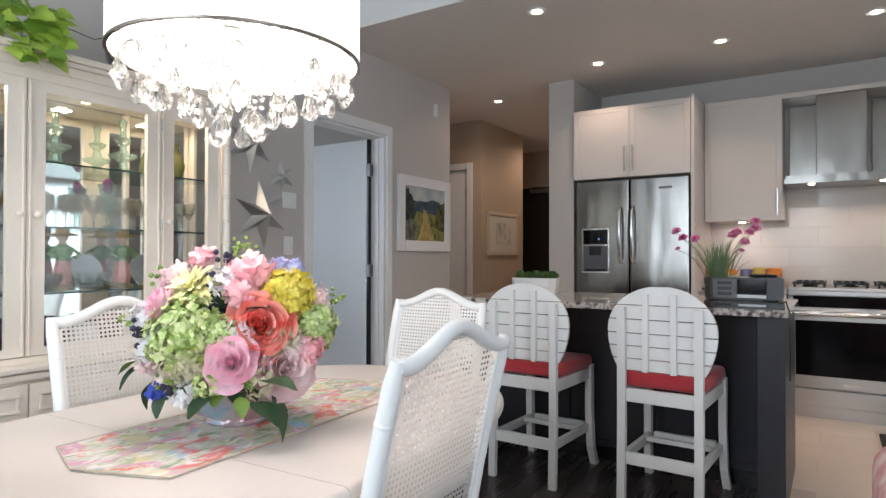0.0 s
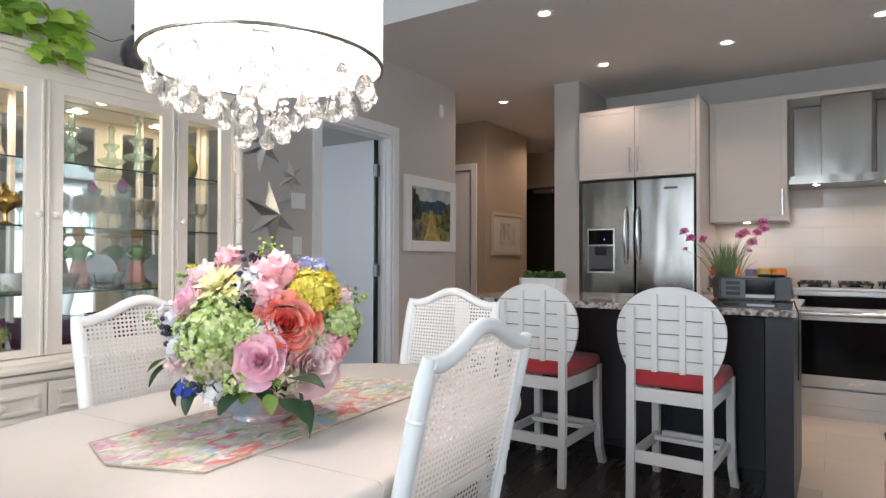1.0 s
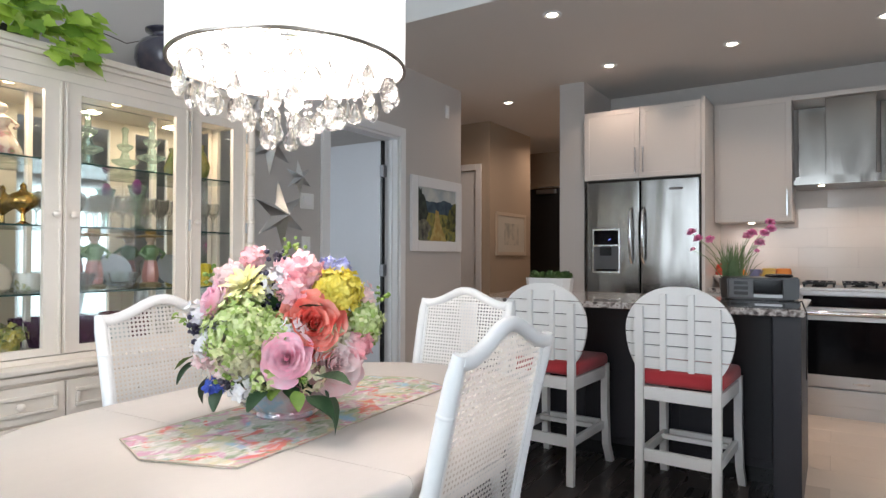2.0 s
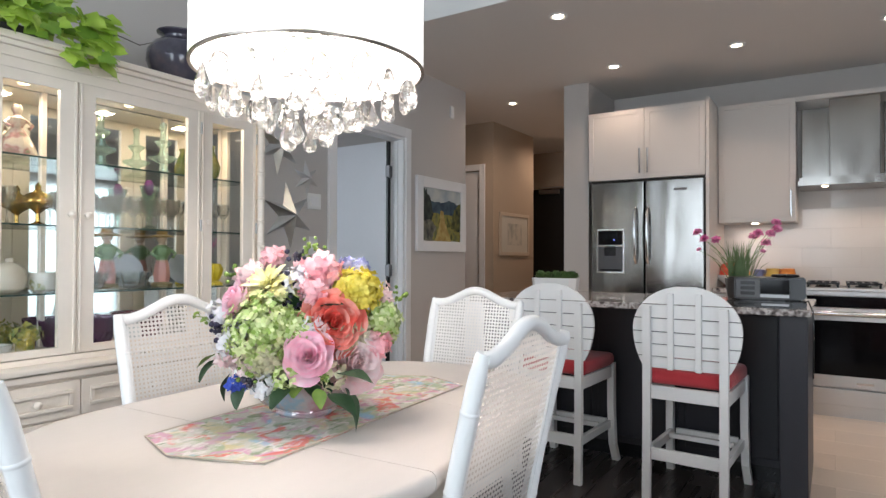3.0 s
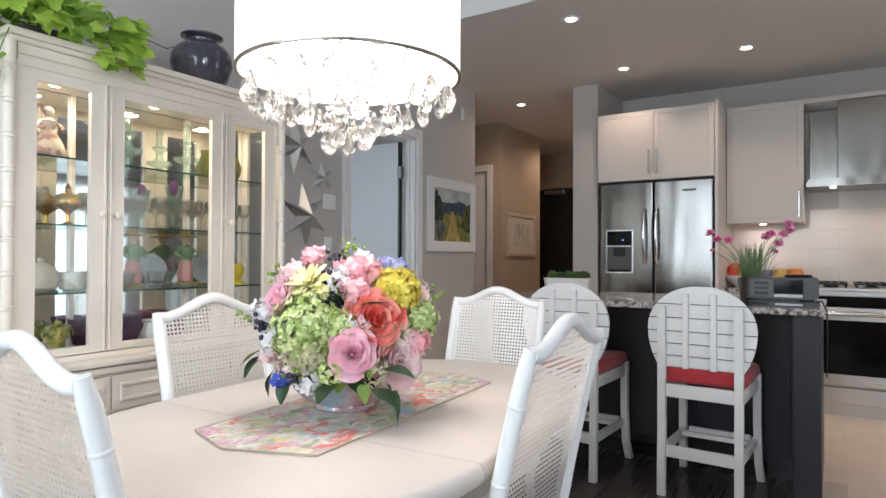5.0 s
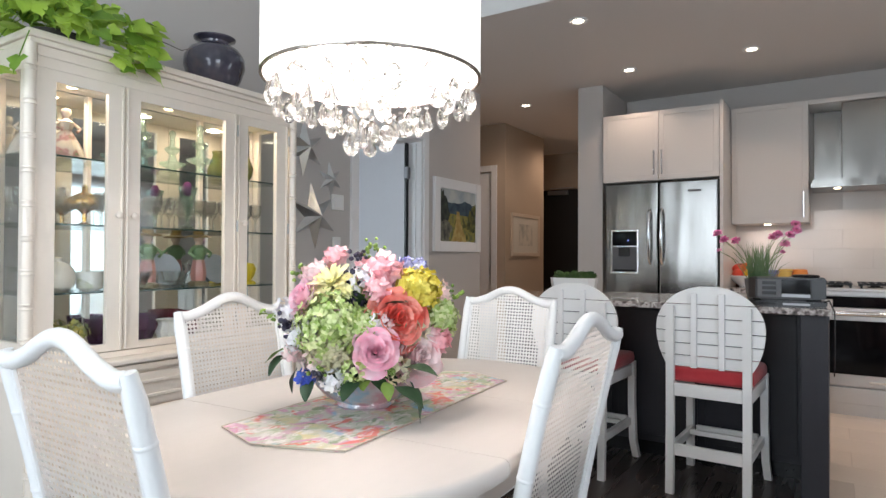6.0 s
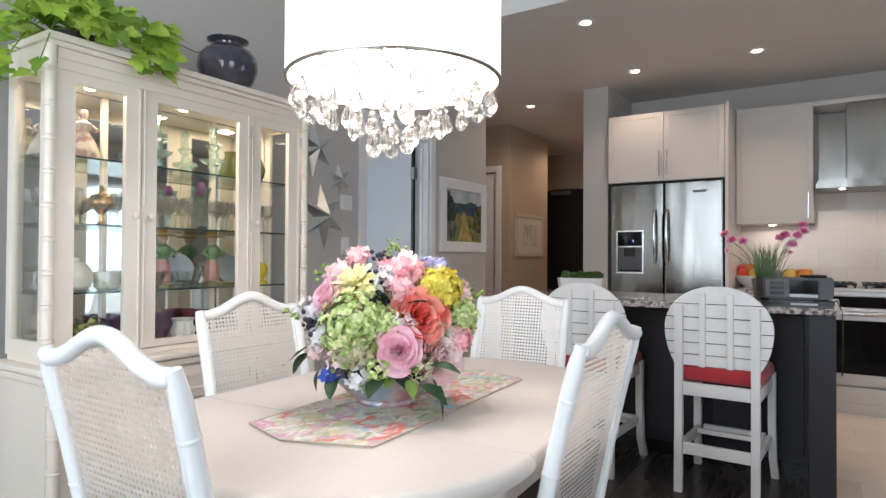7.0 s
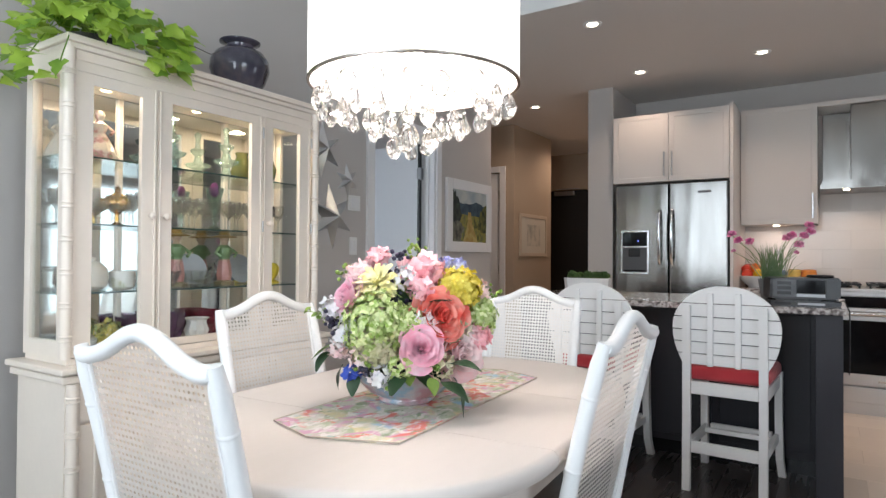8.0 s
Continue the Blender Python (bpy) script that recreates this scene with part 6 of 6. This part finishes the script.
# ---- on the island and the counter ----
ITOP = 0.907
t = thing("radio", pose(-0.515, 3.05, ITOP), "grey tabletop radio with a dark display on its base unit", "radio")
plan = lambda g: [(0.035 - g, 0.0 - g), (0.265 + g, -0.012 - g), (0.325 + g, 0.07), (0.315 + g, 0.24 + g), (0.0 - g, 0.25 + g), (-0.005 - g, 0.07)]
GREY = mat("graphite_plastic", (0.028, 0.028, 0.030), 0.30, vary=0.06, scale=20, fine=200)
SILV = mat("silver_plastic", (0.36, 0.36, 0.37), 0.3, 0.5, vary=0.04)
bm = B()
prism(bm, plan(0.0), 0.036, 0.136)
bmesh.ops.bevel(bm, geom=bm.edges[:], offset=0.006, segments=2, affect="EDGES")
part("housing", bm, GREY, t)
bm = B()
prism(bm, plan(0.004), 0.0, 0.026)
bmesh.ops.bevel(bm, geom=bm.edges[:], offset=0.005, segments=2, affect="EDGES")
part("base_unit", bm, GREY, t)
bm = B()
prism(bm, plan(-0.02), 0.0262, 0.0358)
part("foot", bm, M_BLACK, t)
sl = -0.012 / 0.23
fy = lambda x: (x - 0.035) * sl


def plate_on(name, x0, x1, z0, z1, d, material):
    bm = B()
    prism(bm, [(x0, fy(x0) - d), (x1, fy(x1) - d), (x1, fy(x1) + 0.003), (x0, fy(x0) + 0.003)], z0, z1)
    return part(name, bm, material, t)


plate_on("display", 0.145, 0.262, 0.064, 0.127, 0.0015, M_GLASSB)
plate_on("disc_slot", 0.145, 0.262, 0.046, 0.060, 0.003, SILV)
plate_on("control_panel", 0.042, 0.142, 0.044, 0.128, 0.001, mat("grey_panel", (0.10, 0.10, 0.105), 0.4))
for j in range(3):
    plate_on("button", 0.062, 0.122, 0.056 + j * 0.024, 0.071 + j * 0.024, 0.003, M_BLACK)
plate_on("disc_slot", 0.150, 0.262, 0.008, 0.018, 0.0045, SILV)
plate_on("grille", 0.05, 0.12, 0.008, 0.018, 0.0045, M_BLACK)
bm = B()
lathe(bm, ((0.0, 0.0), (0.055, 0.001), (0.06, 0.006), (0.055, 0.013), (0.0, 0.016)), 28)
single("remote_puck", bm, M_BLACK, "low black round case on the radio", "case", smooth=True, at=pose(-0.275, 3.16, ITOP + 0.137))
bm = B()
tube(bm, [(-0.20, 3.12, ITOP + 0.02), (-0.178, 3.06, ITOP + 0.035), (-0.168, 3.0, ITOP + 0.012), (-0.158, 2.978, ITOP - 0.01), (-0.157, 2.976, ITOP - 0.12), (-0.16, 2.99, ITOP - 0.3)], 0.003, 6)
single("power_cord", bm, M_BLACK, "thin black cord over the island edge", "cable", smooth=True)

t = thing("pink_flower_plant", pose(-0.50, 3.40, ITOP), "grassy potted plant with pink carnation-like flowers", "plant")
bm = B()
lathe(bm, ((0.05, 0.0), (0.055, 0.01), (0.068, 0.10), (0.07, 0.12), (0.06, 0.12), (0.0, 0.1)), 24)
part("pot", bm, mat("grey_pot", (0.16, 0.16, 0.16), 0.6), t, smooth=True)
GRS = palette("grass_green", ((0.3, (0.07, 0.13, 0.05)), (0.7, (0.22, 0.30, 0.14))), 10, 0.6, 0.02)
rg = random.Random(21)
for i in range(110):
    a, lean = rg.uniform(0, 6.28), abs(rg.gauss(0, 0.032))
    b0 = Vector((0.05 * rg.uniform(-1, 1), 0.05 * rg.uniform(-1, 1), 0.10))
    tip = b0 + Vector((lean * math.cos(a) * 2, lean * math.sin(a) * 2, rg.uniform(0.12, 0.24)))
    mid = b0.lerp(tip, 0.55) + Vector((0, 0, 0.02))
    bm = B()
    s = Vector((0.0022, 0.001, 0))
    v = [bm.verts.new(q) for q in (b0 - s, b0 + s, mid - s * 0.8, mid + s * 0.8, tip)]
    bm.faces.new((v[0], v[1], v[3], v[2]))
    bm.faces.new((v[2], v[3], v[4]))
    part("grass_blade", bm, GRS, t)
PKF = petal_mat("magenta_petal", (0.70, 0.16, 0.40), (0.85, 0.42, 0.60))
for x, z in ((-0.686, 1.276), (-0.652, 1.240), (-0.598, 1.235), (-0.316, 1.318), (-0.306, 1.283), (-0.338, 1.262), (-0.392, 1.264), (-0.420, 1.250), (-0.36, 1.215), (-0.372, 1.172), (-0.672, 1.182)):
    p = Vector((x + 0.49, -0.05 + rg.uniform(-0.05, 0.03), z - ITOP))
    bm = B()
    tube(bm, [(rg.uniform(-0.03, 0.03), 0, 0.11), Vector((p.x * 0.55, p.y * 0.5, 0.11 + (p.z - 0.11) * 0.65)), p - Vector((0, 0, 0.008))], 0.0016, 5)
    st = part("flower_stem", bm, GRS, t)
    bm = B()
    R = 0.027 if z > 1.2 else 0.015
    rays(bm, facing(p, (p.x, -0.4, 0.6)), R, ((6, 0.3, 0.9), (9, 0.8, 1.0), (9, 1.3, 1.0)), rg, 0.32, 0.2)
    part("blossom", bm, PKF, st, "magenta pink blossom", smooth=True)

t = thing("succulent_planter", pose(-1.615, 3.62, ITOP), "low white faceted planter with green succulents", "planter")
bm = B()
oct_ = [(0.155, -0.03), (0.12, -0.07), (-0.12, -0.07), (-0.155, -0.03), (-0.155, 0.03), (-0.12, 0.07), (0.12, 0.07), (0.155, 0.03)]
lo = [bm.verts.new((x * 0.92, y * 0.9, 0)) for x, y in oct_]
hi = [bm.verts.new((x, y, 0.095)) for x, y in oct_]
inn = [bm.verts.new((x * 0.94, y * 0.88, 0.095)) for x, y in oct_]
flo = [bm.verts.new((x * 0.9, y * 0.84, 0.082)) for x, y in oct_]
for A_, B_ in ((lo, hi), (hi, inn), (inn, flo)):
    for i in range(8):
        bm.faces.new((A_[i], A_[(i + 1) % 8], B_[(i + 1) % 8], B_[i]))
bm.faces.new(list(reversed(lo)))
bm.faces.new(flo)
part("trough", bm, WPOR, t)
SUC = palette("succulent_green", ((0.3, (0.03, 0.07, 0.02)), (0.7, (0.12, 0.20, 0.06))), 12, 0.5, 0.02)
for i in range(8):
    x, y = -0.115 + 0.033 * i, rg.uniform(-0.03, 0.03)
    bm = B()
    rays(bm, Matrix.Translation((x, y, 0.105)), rg.uniform(0.045, 0.06), ((4, 0.15, 0.9), (7, 0.5, 1.0), (9, 0.95, 1.0), (9, 1.3, 0.9)), rg, 0.25, -0.3)
    part("succulent", bm, SUC, t, smooth=True)

CT = 0.9055
t = thing("fruit_bowl", pose(-0.765, 5.30, CT) @ Matrix.Diagonal((1.2, 1.2, 1.2, 1)), "white bowl piled with oranges, apples and lemons", "fruit bowl")
bm = B()
lathe(bm, ((0.045, 0.0), (0.05, 0.008), (0.09, 0.04), (0.118, 0.075), (0.113, 0.077), (0.08, 0.04), (0.0, 0.02)), 32)
part("bowl", bm, WPOR, t, smooth=True)
for k, (x, y, z, r, c) in enumerate(((-0.05, -0.03, 0.085, 0.036, (0.62, 0.06, 0.03)), (0.025, -0.05, 0.088, 0.037, (0.72, 0.42, 0.02)), (0.065, 0.02, 0.085, 0.035, (0.72, 0.22, 0.02)), (-0.02, 0.04, 0.088, 0.036, (0.70, 0.20, 0.02)), (0.0, -0.01, 0.128, 0.036, (0.70, 0.15, 0.03)), (-0.06, 0.03, 0.12, 0.033, (0.60, 0.05, 0.03)))):
    bm = B()
    lathe(bm, [(r * math.sin(a) * (1 + 0.03 * math.cos(a)), z - r * math.cos(a)) for a in [math.pi * i / 12 for i in range(13)]], 18, Matrix.Translation((x, y, 0)))
    part("fruit", bm, mat("fruit_skin", c, 0.4, vary=0.15, scale=30, fine=250, bump=0.04), t, smooth=True)
for nm, x, y, w, h, c1, c2, lab in (("food_tin", -0.485, 5.3, 0.055, 0.15, (0.60, 0.42, 0.10), (0.14, 0.16, 0.30), "blue and yellow printed tin"), ("food_tin", -0.385, 5.28, 0.055, 0.15, (0.70, 0.24, 0.04), (0.40, 0.08, 0.03), "orange printed tin"), ("food_tin", -0.585, 5.34, 0.045, 0.14, (0.16, 0.18, 0.34), (0.45, 0.30, 0.12), "dark blue printed tin"), ("food_jar", -0.83, 5.50, 0.04, 0.19, (0.35, 0.07, 0.05), (0.1, 0.05, 0.03), "dark red glass jar")):
    t = thing(nm, pose(x, y, CT), lab + " on the counter", "tin" if nm == "food_tin" else "jar")
    bm = B()
    lathe(bm, ((w, 0.0), (w, h * 0.82), (w * 0.9, h * 0.88)), 24)
    part("can", bm, palette(nm + "_print", ((0.45, c1), (0.55, c2)), 12, 0.4), t, smooth=True)
    bm = B()
    lathe(bm, ((w * 0.92, h * 0.882), (w * 0.92, h * 0.97), (w * 0.5, h), (0.0, h)), 24)
    part("lid", bm, mat("tin_lid", c1, 0.35, vary=0.1), t, smooth=True)

# ---- edge of the living room ----
single("kitchen_mat", boxes((0.235, 1.1, 4.30, 4.80, 0.0006, 0.012), bevel=0.004), mat("brown_mat", (0.05, 0.04, 0.038), 0.95, vary=0.2, scale=12, fine=300, bump=0.1), "dark brown kitchen mat before the stove", "mat")
t = thing("armchair", pose(0.44, 1.62, 0), "pink floral upholstered armchair", "armchair")
PKU = palette("pink_floral_fabric", ((0.4, (0.62, 0.30, 0.30)), (0.52, (0.70, 0.46, 0.44)), (0.64, (0.74, 0.62, 0.58))), 14, 0.9, 0.05)
for nm, a, bv in (("arm", (-0.36, -0.20, -0.4, 0.4, 0.1, 0.66), 0.07), ("arm", (0.20, 0.36, -0.4, 0.4, 0.1, 0.66), 0.07), ("seat", (-0.195, 0.195, -0.2, 0.42, 0.1, 0.45), 0.05), ("backrest", (-0.195, 0.195, -0.4, -0.205, 0.1, 0.92), 0.07)):
    bm = B()
    box(bm, *a, bevel=bv, seg=4)
    part(nm, bm, PKU, t, smooth=True)
for x in (-0.3, 0.3):
    for y in (-0.34, 0.34):
        bm = B()
        lathe(bm, ((0.02, 0.0), (0.028, 0.099)), 12, Matrix.Translation((x, y, 0)))
        part("foot", bm, M_DARK, t)

# ---- pieces of floor and wall ----
fl = bpy.data.objects["floor"]
bm = B()
box(bm, -0.0636, 0.0636, -0.5990, 0.5990, -0.0115, 0.0, 0.0008, 1)
PLK = mesh_of("plank", bm, M_PLANK)
rg = random.Random(31)
for i in range(45):
    x = -2.82 + i * 0.128
    end = 3.466 if x < -0.25 else 2.265
    y = -3.1 + rg.uniform(0.2, 1.2)
    y0 = -3.1
    while y0 < end - 0.02:
        y1 = min(y, end)
        ob = new("plank", PLK)
        ob.parent = fl
        ob.matrix_basis = Matrix.Translation((x, (y0 + y1) / 2, 0)) @ Matrix.Diagonal((1, (y1 - y0) / 1.2, 1, 1))
        y0, y = y1, y1 + 1.2
bm = B()
box(bm, -0.2985, 0.2985, -0.1485, 0.1485, -0.0115, 0.0, 0.001, 1)
TIL = mesh_of("tile", bm, M_TILE)
bm = boxes((-4.6, 2.8, 3.47, 8.0, -0.0119, -0.0012), (-0.195, 2.8, 2.27, 3.4695, -0.0119, -0.0012))
single("floor_grout", bm, M_GROUT, "grey grout bed under the beige floor tiles", "floor", "structure")
for i in range(13):
    for j in range(20):
        x, y = -4.28 + i * 0.6 + (0.3 if j % 2 else 0.0), 2.42 + j * 0.3
        if x > 2.6 or (y < 3.6 and x < 0.1) or y > 7.9 or (y > 5.5 and x > -2.3):
            continue
        ob = new("tile", TIL)
        ob.parent = fl
        ob.location = (x, y, 0)
wall = bpy.data.objects["wall_north"]
single("splash_grout", boxes((-0.874, -0.324, BACK - 0.003, BACK - 0.0005, 0.906, 1.417), (-0.3235, 0.489, BACK - 0.003, BACK - 0.0005, 0.906, 2.334)), M_SGROUT, "pale grout behind the backsplash", "backsplash", "structure")
bm = B()
box(bm, -0.1990, 0.1990, -0.0052, -0.0032, -0.0770, 0.0770, 0.0008, 1)
SPL = mesh_of("wall_tile", bm, M_SPLASH)
for j in range(6):
    for i in range(5):
        x, z = -0.70 + i * 0.40 + (0.2 if j % 2 else 0.0), 0.985 + j * 0.156
        if j > 2 and (x < -0.13 or x > 0.4):
            continue
        if x > 1.1 or (j <= 2 and x - 0.2 < -0.91):
            continue
        ob = new("wall_tile", SPL)
        ob.parent = wall
        ob.location = (x, BACK, z)
